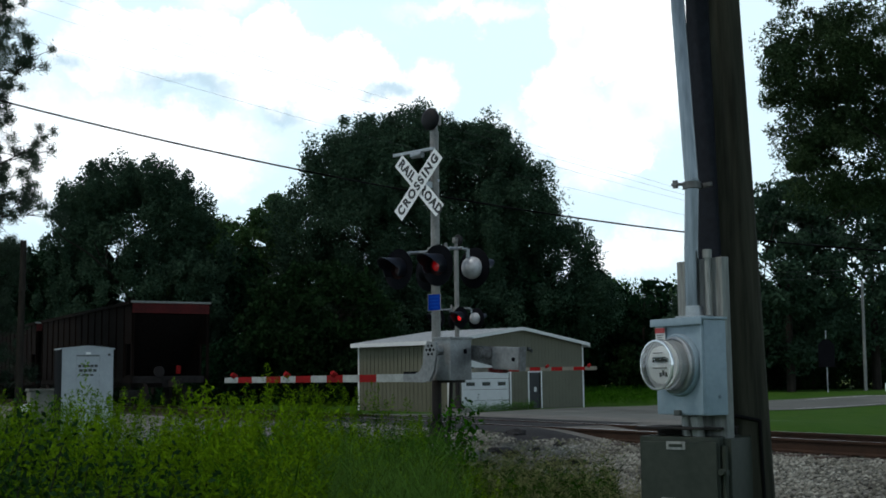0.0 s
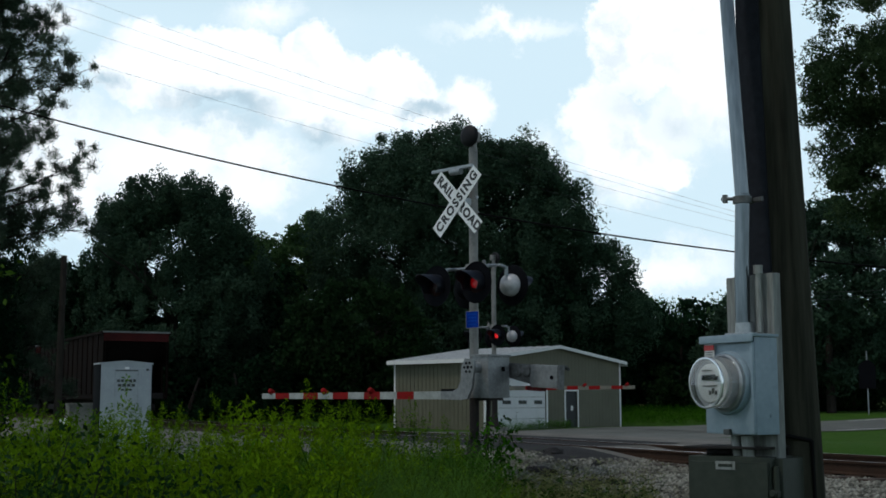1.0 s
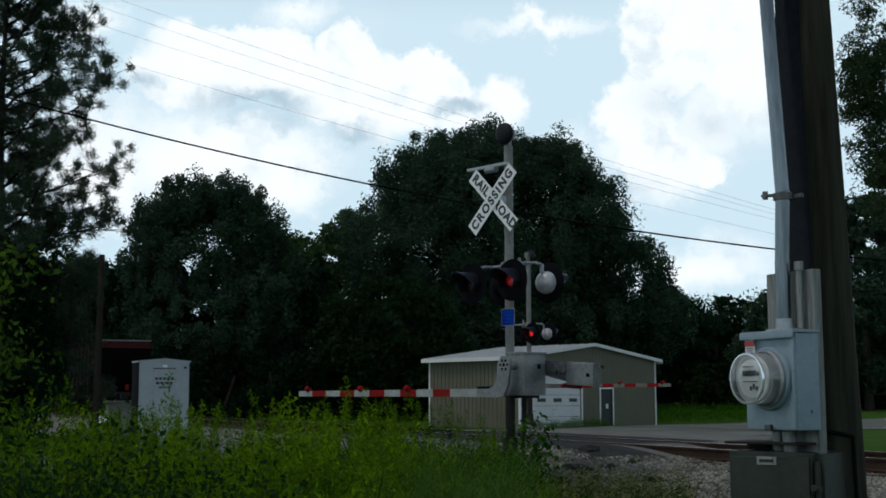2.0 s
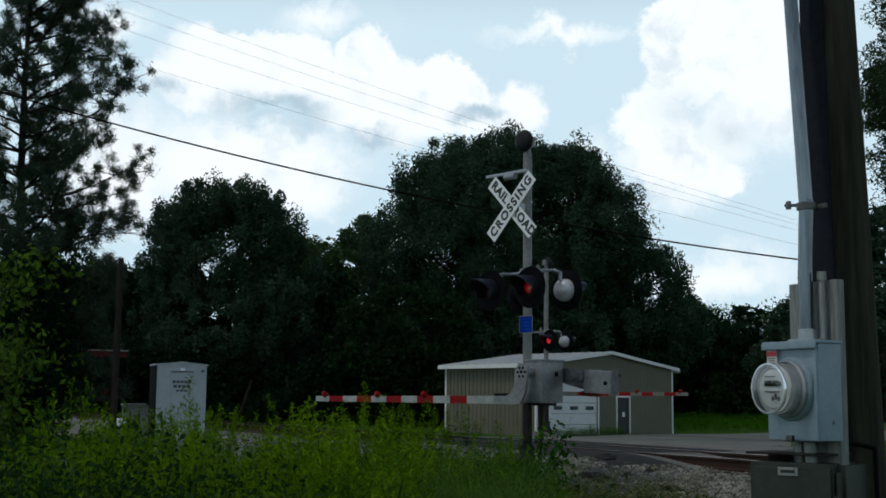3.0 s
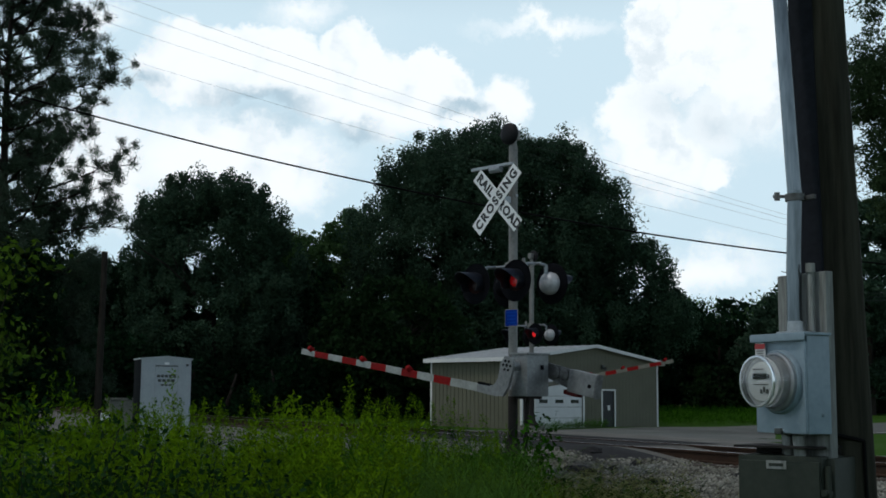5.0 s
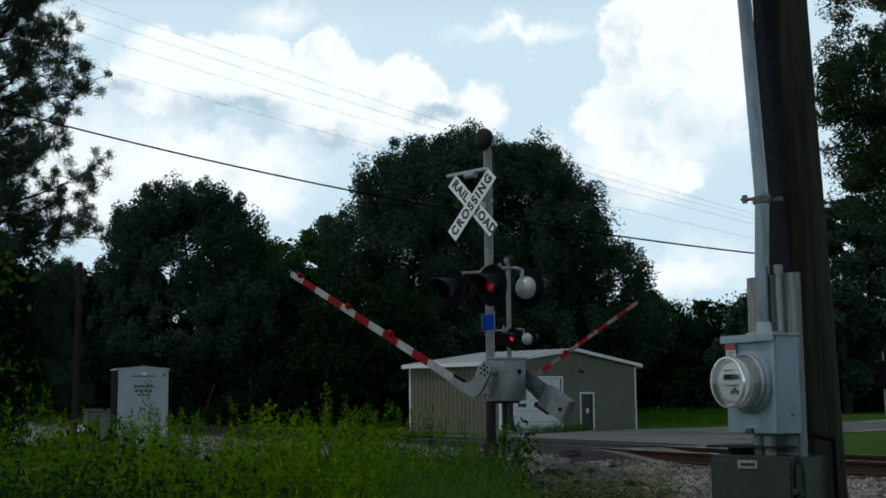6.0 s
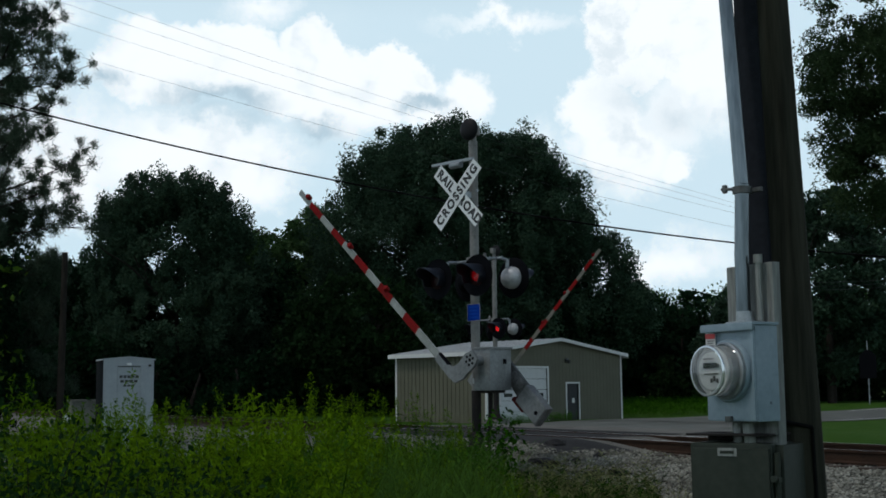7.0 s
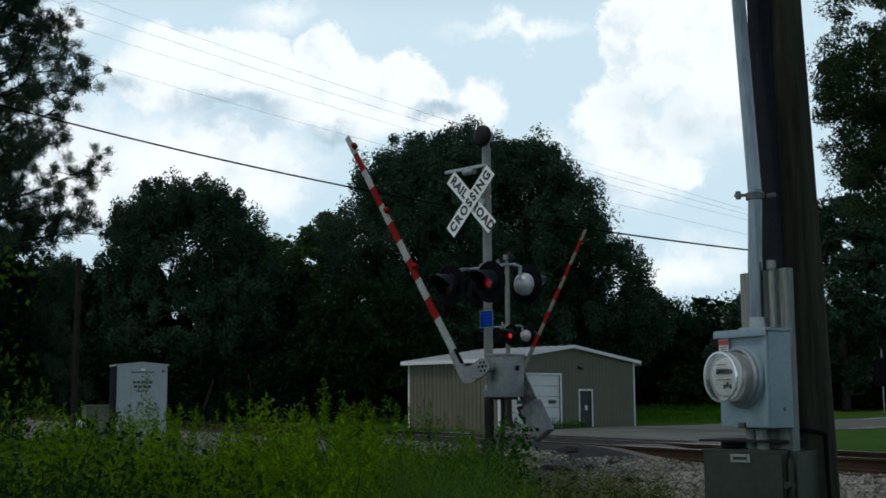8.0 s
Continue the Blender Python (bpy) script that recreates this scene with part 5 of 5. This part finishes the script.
# distant wood beyond the field, right half
wood("far_wood", [(-8 + i * 9.3 + _r.uniform(-3, 3), 237 + _r.uniform(-12, 12), 7.5, _r.uniform(17.0, 20.5)) for i in range(20)], M_FARLEAF, 33, "distant green wood beyond the field", 0.62, 52, 3.0)
wood("field_edge_wood", [(34 + i * 7.5 + _r.uniform(-3, 3), 198 + _r.uniform(-7, 7) - 0.9 * i, 6.0, _r.uniform(8.5, 11.5)) for i in range(16)], M_DARKLEAF, 34, "dark trees along the far field edge", 0.40, 95, 2.4)
tree("broadleaf_tree", 26.5, 106, 11, [(0, 0, 5.4, 4.4, 4, 4.0), (0.5, 0, 8.4, 2.8, 3, 2.2)], M_OAK, 22, "green broadleaf tree across the highway", leaf=0.38, clumps=200, per_clump=110, clump_r=1.0)
tree("broadleaf_tree", 32.0, 102, 19, [(0, 0, 9, 5.6, 4, 7.0), (0.5, 0, 15, 3.6, 3, 3.2)], M_OAK, 16, "green broadleaf tree across the highway", leaf=0.38, clumps=220, per_clump=110, clump_r=1.0)
tree("broadleaf_tree", 40.0, 104, 20, [(0, 0, 10, 6.5, 4, 8), (0.5, 0, 15, 4.4, 3, 4)], M_OAK, 17, "green broadleaf tree across the highway", leaf=0.38, clumps=220, per_clump=110, clump_r=1.1)
tree("roadside_tree", 15.6, 37.0, 19, [(0, 0, 13.0, 4.2, 4, 4.0), (-2.6, 0, 11.2, 2.0, 2.5, 1.6), (-2.7, 0.5, 9.0, 1.3, 2, 1.1), (-1.8, 0, 8.2, 2.0, 2, 1.6), (1.5, 0, 8.6, 3.0, 2.5, 3.0), (0.5, 0, 16.5, 3.4, 3, 2.6)],
     M_WILLOW, 18, "dark narrow-leaved tree beside the railway", leaf=0.12, clumps=820, per_clump=250, clump_r=0.52, trunk_r=0.26, aspect=0.42, limbs=6, limb_len=0.14)


def build_pine(x, y, height, seed):
    """Pine: crooked rising limbs that fork into twigs, each ending in round tufts of needles."""
    rng, r2 = np.random.default_rng(seed), random.Random(seed)
    t = thing("pine_tree", pose(x, y, gh(x, y) - 0.05), "dark pine with ragged tufted branches", "pine tree")
    bm, tufts = bmesh.new(), []
    axis = [Vector((0.10 * math.sin(i * 0.9), 0, height * i / 8)) for i in range(9)]
    for i in range(8):
        tube(bm, axis[i], axis[i + 1], 0.25 - 0.027 * i, 0.25 - 0.027 * (i + 1), 9, False)
    z = 1.2
    while z < height - 0.3:
        u = z / height
        reach = 3.4 + 1.5 * math.sin(math.pi * min(1.0, u / 0.9)) - 2.8 * max(0.0, u - 0.55)
        for _ in range(4):
            a = r2.uniform(0, 6.28)
            L = reach * r2.uniform(0.62, 1.08)
            rise = r2.uniform(0.05, 0.35) + 0.35 * u
            p = Vector((0.0, 0, z))
            d = Vector((math.cos(a), math.sin(a), rise)).normalized()
            n = 5
            for i in range(n):
                q = p + d * (L / n)
                tube(bm, p, q, 0.055 * (1 - i / (n + 1)), 0.055 * (1 - (i + 1) / (n + 1)), 5, False)
                if i > 0 or u < 0.6:
                    for _k in range(3):
                        e = (d + Vector((r2.gauss(0, 0.8), r2.gauss(0, 0.8), r2.gauss(0.25, 0.5)))).normalized()
                        tip = q + e * r2.uniform(0.35, 0.95)
                        tube(bm, q, tip, 0.016, 0.007, 4, False)
                        tufts.append((tip, r2.uniform(0.26, 0.42)))
                p = q
                d = (d + Vector((r2.gauss(0, 0.12), r2.gauss(0, 0.12), r2.gauss(0.05, 0.10)))).normalized()
            tufts.append((p, r2.uniform(0.30, 0.46)))
        z += r2.uniform(0.42, 0.62)
    part("trunk", bm, M_BARK, t)
    # needles stand out from the middle of each tuft
    k = 140
    c = np.repeat(np.array([tuple(q) for q, _ in tufts]), k, 0)
    r = np.repeat(np.array([q for _, q in tufts]), k)[:, None]
    d = rng.normal(size=(len(c), 3)) + [0, 0, 0.35]
    d /= np.linalg.norm(d, axis=1, keepdims=True)
    w = np.cross(d, rng.normal(size=d.shape))
    w /= np.linalg.norm(w, axis=1, keepdims=True) + 1e-9
    root = c + rng.normal(size=d.shape) * r * 0.30
    v = np.stack([root - w * 0.014, root + w * 0.014, root + d * r * (0.4 + 0.4 * rng.random((len(c), 1)))], 1).reshape(-1, 3)
    f = np.arange(len(v)).reshape(-1, 3)
    ob = new("crown", mesh_np("crown", v, f, M_PINE))
    ob.parent = t


build_pine(-17.9, 45.0, 20.5, 43)
tree("understory_tree", -16.3, 42, 9.0, [(0, 0, 2.6, 1.7, 2, 2.6), (0.1, 0, 5.2, 1.3, 2, 1.8)], M_DARKLEAF, 19, "slim dark tree beside the railway", leaf=0.15, clumps=140, per_clump=190, clump_r=0.6, trunk_r=0.14, limbs=1, limb_len=0.03)
dark_pole = thing("line_pole", pose(-13.1, 42, gh(-13.1, 42) - 0.1), "slim dark wooden pole beside the railway", "utility pole")
part("pole_shaft", tube(bmesh.new(), (0, 0, 0), (0.05, 0, 6.6), 0.14, 0.10, 12), M_BARK, dark_pole)

# ---- weeds in the foreground ----


def weeds(name, places, mats, seed, label, leaves=60, leaf_l=0.085, plume=True, stem_r=0.004, width=0.12, droop=0.12):
    """Tall stalks with narrow leaves all the way up, and an arching tip; places are (x, y, height)."""
    rng = np.random.default_rng(seed)
    V, F, I, off = [], [], [], 0
    for x, y, h in places:
        z0 = gh(x, y)
        lean = rng.normal(size=2) * 0.10
        top = np.array([x + lean[0] * h, y + lean[1] * h, z0 + h])
        base = np.array([x, y, z0])
        r = stem_r
        v = np.array([base + [r, 0, 0], base + [-r, r, 0], base + [-r, -r, 0], top])
        V.append(v)
        F.append(np.array([(0, 1, 3), (1, 2, 3), (2, 0, 3)]) + off)
        I.append(np.zeros(3, int))
        off += 4
        k = int(leaves * (0.8 + 0.4 * rng.random()))
        u = 0.10 + 0.90 * rng.random(k) ** 0.75
        a = rng.random(k) * 6.283
        up = 0.15 + 0.55 * u + rng.normal(size=k) * 0.15
        d = np.stack([np.cos(a), np.sin(a), up], -1)
        d /= np.linalg.norm(d, axis=1, keepdims=True)
        L = leaf_l * (1.25 - 0.6 * u) * (0.7 + 0.6 * rng.random(k))
        p0 = base + (top - base) * u[:, None]
        side = np.stack([-np.sin(a), np.cos(a), np.zeros(k)], -1) * (L * width)[:, None]
        mid = p0 + d * (L * 0.5)[:, None]
        tip = p0 + d * L[:, None] - np.array([0, 0, 1]) * (L * droop)[:, None]
        v = np.stack([p0, mid + side, tip, mid - side], 1).reshape(-1, 3)
        i = (np.arange(k) * 4)[:, None] + off
        f = np.concatenate([i + [0, 1, 2], i + [0, 2, 3]], 1).reshape(-1, 3)
        V.append(v); F.append(f); I.append(np.repeat((u > 0.80).astype(int), 2))
        off += 4 * k
        if plume:
            k = 44
            a = rng.random(k) * 6.283
            u = rng.random(k)
            d = np.stack([np.cos(a), np.sin(a), np.full(k, 0.35)], -1)
            R = 0.085 * (1 - 0.75 * u)
            p0 = top - np.array([0, 0, 1]) * (0.24 * (1 - u) - 0.05)[:, None]
            c = p0 + d * (R * rng.random(k))[:, None]
            v2, f2 = leaf_cloud(c, rng, 0.030, 0.34, droop=-0.6)
            V.append(v2); F.append(f2 + off); I.append(np.ones(len(f2), int))
            off += len(v2)
    ob = new(name, mesh_np(name, np.concatenate(V), np.concatenate(F), mats, np.concatenate(I)))
    return tagged(ob, label, "weeds", kind="stuff")


def weed_places(seed, count, d0, d1, u0, u1, h_of):
    """Scatter in a fan before the verge: u is sideways slope, d the depth."""
    r = random.Random(seed)
    out = []
    while len(out) < count:
        d = d0 + (d1 - d0) * r.random() ** 0.8
        u = r.uniform(u0, u1)
        h = h_of(u, d, r)
        if h > 0.12:
            out.append((u * d, d, h))
    return out


def tall(u, d, r):
    # height falls off towards the track and varies in drifts
    drift = 0.5 + 0.5 * math.sin(u * 23 + d * 0.8) * math.sin(u * 9 - d * 1.3 + 1)
    top = 1.62 - 0.50 * drift
    edge = min(1.0, max(0.0, (0.09 - u) / 0.19))
    return (0.35 + (top - 0.35) * edge) * r.triangular(0.55, 1.08, 0.85)


weeds("goldenrod", weed_places(51, 1500, 3.9, 11.5, -0.42, 0.09, tall), [M_WEED, M_WEEDTIP], 61, "tall green goldenrod weeds with yellowish tips", leaves=84, leaf_l=0.064)
weeds("tall_grass", weed_places(52, 1500, 3.9, 13.0, -0.40, 0.13, lambda u, d, r: tall(u, d, r) * 0.82), [M_BLADE, M_BLADE], 62, "tall green grass among the weeds", leaves=18, leaf_l=0.34, plume=False, width=0.014, droop=0.015)
# weeds behind, up to the roadside and round the foot of the signal
weeds("roadside_weeds", [p for p in weed_places(54, 1300, 10.5, 18.5, -0.34, 0.10, lambda u, d, r: r.triangular(0.45, 1.15, 0.8) * (1.0 if u < 0.0 else max(0.3, 1.0 - 6.5 * u))) if p[1] - p[0] < 19.6 and (p[0] < 0.4 or p[0] * 0.883 + p[1] * 0.469 < 8.4)], [M_WEED, M_WEEDTIP], 65, "green weeds along the roadside", leaves=46, leaf_l=0.10, width=0.11)
weeds("wispy_grass", weed_places(55, 520, 5.2, 9.0, -0.12, 0.035, lambda u, d, r: r.uniform(0.85, 1.22)), [M_WISP, M_WISP], 66, "pale wispy tall grass", leaves=20, leaf_l=0.34, plume=False, width=0.008, droop=0.01)
weeds("verge_weeds", [p for p in weed_places(56, 900, 12.6, 16.2, 0.0, 0.17, lambda u, d, r: r.triangular(0.3, 0.85, 0.5)) if p[0] * 0.883 + p[1] * 0.469 < 9.0], [M_WEED, M_DRYGRASS], 70, "low mixed weeds at the ballast edge", leaves=20, leaf_l=0.13, plume=False, width=0.06)
_m = random.Random(94)
weeds("mast_weeds", [(_m.uniform(-1.6, 0.45), _m.uniform(12.6, 16.4), _m.triangular(0.55, 1.18, 0.95)) for _ in range(330)], [M_WEED, M_BLADE], 69, "green weeds round the foot of the signal mast", leaves=44, leaf_l=0.12, plume=False, width=0.10)
_h = random.Random(92)
weeds("lawn_tufts", [(q.x, q.y, _h.uniform(0.10, 0.26)) for q in (trk(_h.uniform(17.4, 27.0), _h.uniform(-16.0, 6.0)) for _ in range(2600))], [M_LAWN, M_LAWN], 67, "green grass between the track and the highway", leaves=8, leaf_l=0.20, plume=False, width=0.04, droop=0.03)
weeds("verge_grass", [p for p in weed_places(53, 2600, 10.0, 17.0, 0.0, 0.26, lambda u, d, r: r.uniform(0.18, 0.55)) if p[0] * 0.883 + p[1] * 0.469 < 8.9], [M_DRYGRASS, M_DRYGRASS], 63, "short pale grass at the ballast edge", leaves=9, leaf_l=0.16, plume=False, width=0.018, droop=0.02)


def build_shrub(name, x, y, z, spread, height, stems, mat, seed, leaf, label, per=40):
    """Loose shrub: arching stems with leaves along them."""
    rng, r2 = np.random.default_rng(seed), random.Random(seed)
    t = thing(name, pose(x, y, z), label, "shrub")
    bm, pts = bmesh.new(), []
    for _ in range(stems):
        a = r2.uniform(0, 6.28)
        p, d = Vector((0, 0, 0)), Vector((math.cos(a) * 0.14, math.sin(a) * 0.14, 1)).normalized()
        h = height * r2.uniform(0.55, 1.0)
        for i in range(6):
            q = p + d * (h / 6)
            tube(bm, p, q, 0.010 * (1 - i / 7), 0.010 * (1 - (i + 1) / 7), 5, False)
            for _k in range(per // 6):
                pts.append(np.array(q + Vector((r2.gauss(0, 1), r2.gauss(0, 1), r2.gauss(0, 0.6))) * spread * 0.35))
            p = q
            d = (d + Vector((math.cos(a), math.sin(a), -0.15)) * r2.uniform(0.0, 0.06)).normalized()
    part("stems", bm, M_BARK, t)
    v, f = leaf_cloud(np.array(pts), rng, leaf, 0.5, droop=0.2)
    ob = new("leaves", mesh_np("leaves", v, f, mat))
    ob.parent = t


_g = random.Random(91)
weeds("shed_grass", [(2.9 + 0.707 * u + 0.4 * w, 63.4 + 0.707 * u - 0.4 * w, h) for u, w, h in ((_g.uniform(-1.5, 5.4), _g.random(), _g.triangular(0.12, 0.6, 0.2)) for _ in range(330))], [M_LAWN, M_LAWN], 64,
      "tall green grass before the garage door", leaves=9, leaf_l=0.30, plume=False, width=0.03, droop=0.03)
for _k, (_x, _y, _hh) in enumerate(((-1.55, 4.3, 1.55), (-1.35, 4.15, 1.42), (-1.75, 4.7, 1.6), (-1.0, 4.2, 1.30), (-0.72, 4.3, 1.22), (-1.2, 4.5, 1.36))):
    build_shrub("briar", _x, _y, gh(_x, _y), 0.30, _hh, 16, M_BRIAR, 80 + _k, 0.029, "dark green broad-leaved briar among the weeds", 260)
build_shrub("young_shrub", 0.58, 15.0, gh(0.58, 15.0), 0.36, 1.42, 12, M_WEED, 71, 0.070, "young green shrub beside the signal mast", 96)
build_shrub("leafy_bush", -2.42, 5.0, gh(-2.42, 5.0), 0.28, 2.25, 22, M_BUSHLEAF, 72, 0.038, "yellow-green leafy bush in the verge", 620)

# ---- far roadside ----


def build_sign(name, x, y, w, z0, z1, mat, label, post_top):
    t = thing(name, pose(x, y, gh(x, y), 0, 0, -20), label, "road sign")
    part("post", tube(bmesh.new(), (0, 0, -0.1), (0, 0, post_top), 0.045, seg=8), M_GALV, t)
    bm = prism(bmesh.new(), [(-w / 2, z0), (w / 2, z0), (w / 2, z1 - w * 0.35), (w * 0.15, z1), (-w * 0.15, z1), (-w / 2, z1 - w * 0.35)], -0.07, -0.05)
    part("panel", bm, mat, t, smooth=False)


build_sign("road_sign", 33.0, 96.0, 1.25, 2.0, 4.2, M_BLACK, "tall dark road sign seen from behind on a metal post", 4.9)
build_sign("yard_sign", 35.6, 90.0, 0.75, 0.25, 1.05, M_WHITE, "small white sign at the roadside", 0.9)
plain_line = thing("roadside_pole", pose(37.5, 100, gh(37.5, 100)), "slim wooden pole across the highway", "utility pole")
part("pole_shaft", tube(bmesh.new(), (0, 0, -0.1), (0.1, 0, 9.0), 0.15, 0.11, 10), M_BOARD, plain_line)
wood("roadside_scrub", [(22 + i * 3.4 + _r.uniform(-1, 1), 112 + _r.uniform(-3, 3), 2.6, _r.uniform(2.6, 4.6)) for i in range(12)], M_MIDLEAF, 36, "green scrub along the highway", 0.4, 60, 1.0)


def build_marker(x, y):
    """Low trackside marker post with a pale cap."""
    t = thing("marker_post", pose(x, y, gh(x, y)), "low trackside post with a pale cap", "marker post")
    part("post", box(bmesh.new(), 0, 0, 0.5, 0.10, 0.10, 1.1, 0.01), M_BOARD, t)
    part("cap", box(bmesh.new(), 0, 0, 1.13, 0.17, 0.17, 0.16, 0.02), M_WHITE, t, "pale plastic cap")


build_marker(-8.25, 27.0)


def build_box(x, y):
    """Low pale box beside the equipment case."""
    z0 = gh(x, y)
    t = thing("battery_box", pose(x, y, z0, 0, 0, 25), "low pale concrete box beside the equipment case", "utility box")
    h = 0.70 - z0
    part("box_body", box(bmesh.new(), 0, 0, h / 2, 0.66, 0.6, h, 0.02), M_BALLAST, t)
    part("box_lid", box(bmesh.new(), 0, 0, h + 0.03, 0.72, 0.66, 0.06, 0.015), M_BALLAST, t, "pale overhanging lid")


build_box(-8.65, 29.6)
strip("field", lambda u, w: (0.02 * w + u * w, w), np.linspace(0.08, 0.62, 24), np.linspace(114, 192, 24), 0.04, M_FIELD, "mown field beyond the rough grass, paled as if sunlit", "field")
tree("field_tree", 25.5, 142, 11, [(0, 0, 7.0, 4.6, 4, 3.6), (2, 0, 5.5, 3.5, 3, 2.4), (-2.5, 0, 5.6, 3.0, 3, 2.2)], M_DARKLEAF, 23, "dark tree with a bare stem in the field", leaf=0.4, clumps=120, per_clump=110, clump_r=1.1, trunk_r=0.32)
_f = random.Random(93)
weeds("field_grass", [(0.165 * d + _f.uniform(-1, 1) * 0.11 * d, d, _f.uniform(0.25, 0.65)) for d in (_f.uniform(74, 112) for _ in range(3000))], [M_BLADE, M_BLADE], 68, "rough uncut grass at the field edge", leaves=9, leaf_l=0.42, plume=False, width=0.05, droop=0.03)

# ---- overhead lines ----


def cable(name, pts, r, mat, label, parent=None):
    cu = bpy.data.curves.new(name, 'CURVE')
    cu.dimensions = '3D'
    sp = cu.splines.new('POLY')
    sp.points.add(len(pts) - 1)
    for p, q in zip(sp.points, pts):
        p.co = (*q, 1)
    cu.bevel_depth, cu.bevel_resolution = r, 2
    cu.materials.append(mat)
    tmp = new("tmp", cu)
    me = bpy.data.meshes.new_from_object(tmp)
    bpy.data.objects.remove(tmp)
    me.name = name
    ob = new(name, me)
    return tagged(ob, label, "cable")


def span(a, b, sag, n=40):
    a, b = Vector(a), Vector(b)
    return [a.lerp(b, i / n) - Vector((0, 0, 4 * sag * (i / n) * (1 - i / n))) for i in range(n + 1)]


# thick service cable across the view, and four thin line wires high above
cable("service_cable", span((-13.5, 24, 8.07), (13.0, 28, 3.62), 0.87), 0.018, M_CABLE, "thick black service cable")
for za, zb, yy in ((21.81, 5.43, 50.0), (21.16, 5.52, 50.5), (20.27, 5.63, 51.0), (18.79, 5.38, 51.5)):
    cable("line_wire", span((-26, yy, za), (26, yy + 4, zb), 0.9), 0.005, M_WIRE, "thin grey overhead line wire")


def plain_pole(x, y, height, arm):
    """Line pole outside the view, which holds the wires' ends."""
    z0 = gh(x, y)
    t = thing("line_pole", pose(x, y, z0 - 0.1), "plain wooden line pole", "utility pole")
    part("pole_shaft", tube(bmesh.new(), (0, 0.16, 0), (0, 0.16, height - z0 + 1.5), 0.16, 0.11, 12), M_POLE, t)
    if arm:
        box(bm := bmesh.new(), 0, 0.8, height - z0 + 0.1, 0.10, 2.6, 3.4)
        part("crossarm", bm, M_BOARD, t)


plain_pole(-13.5, 24, 7.95, 0)
plain_pole(13.0, 28, 3.62, 0)
plain_pole(-26, 50.5, 20.3, 1)
plain_pole(26, 54.5, 5.5, 1)
for k in range(3):
    cable("line_wire", span((25.7, 90, 8.0 + 0.28 * k), (48, 105, 10.4 + 0.3 * k), 0.3), 0.012, M_WIRE, "thin grey overhead line wire")
plain_pole(25.7, 90, 8.3, 1)
plain_pole(48, 105, 10.7, 1)


# ---- movement ----


def motions():
    walk(near_gate, [(t, pose(*PIVOT, 0, -a, 0)) for t, a in ((0, 0), (4.5, 0), (4.7, 2.8), (5.2, 11.5), (5.8, 22.1), (6.0, 25.5), (6.5, 33.3), (7.0, 41.0), (7.5, 48.4), (8.0, 55.7))])
    walk(far_gate, [(t, pose(*FAR_PIVOT, 0, -a, 0)) for t, a in ((0, 0), (4.5, 0), (4.7, 2.4), (5.2, 11.5), (5.8, 23.0), (6.0, 27.0), (6.5, 35.0), (7.0, 43.3), (7.5, 50.6), (8.0, 57.8))])
    for car, s0 in ((last_car, 43.9), (next_car, 43.9 + 16.6)):
        m = car.matrix_world.copy()
        rows = []
        for t in (0, 2, 4, 6, 8):
            q = m.copy()
            q.translation = trk(TRK_N, s0 + 10.65 * t)
            rows.append((t, q))
        walk(car, rows)


motions()
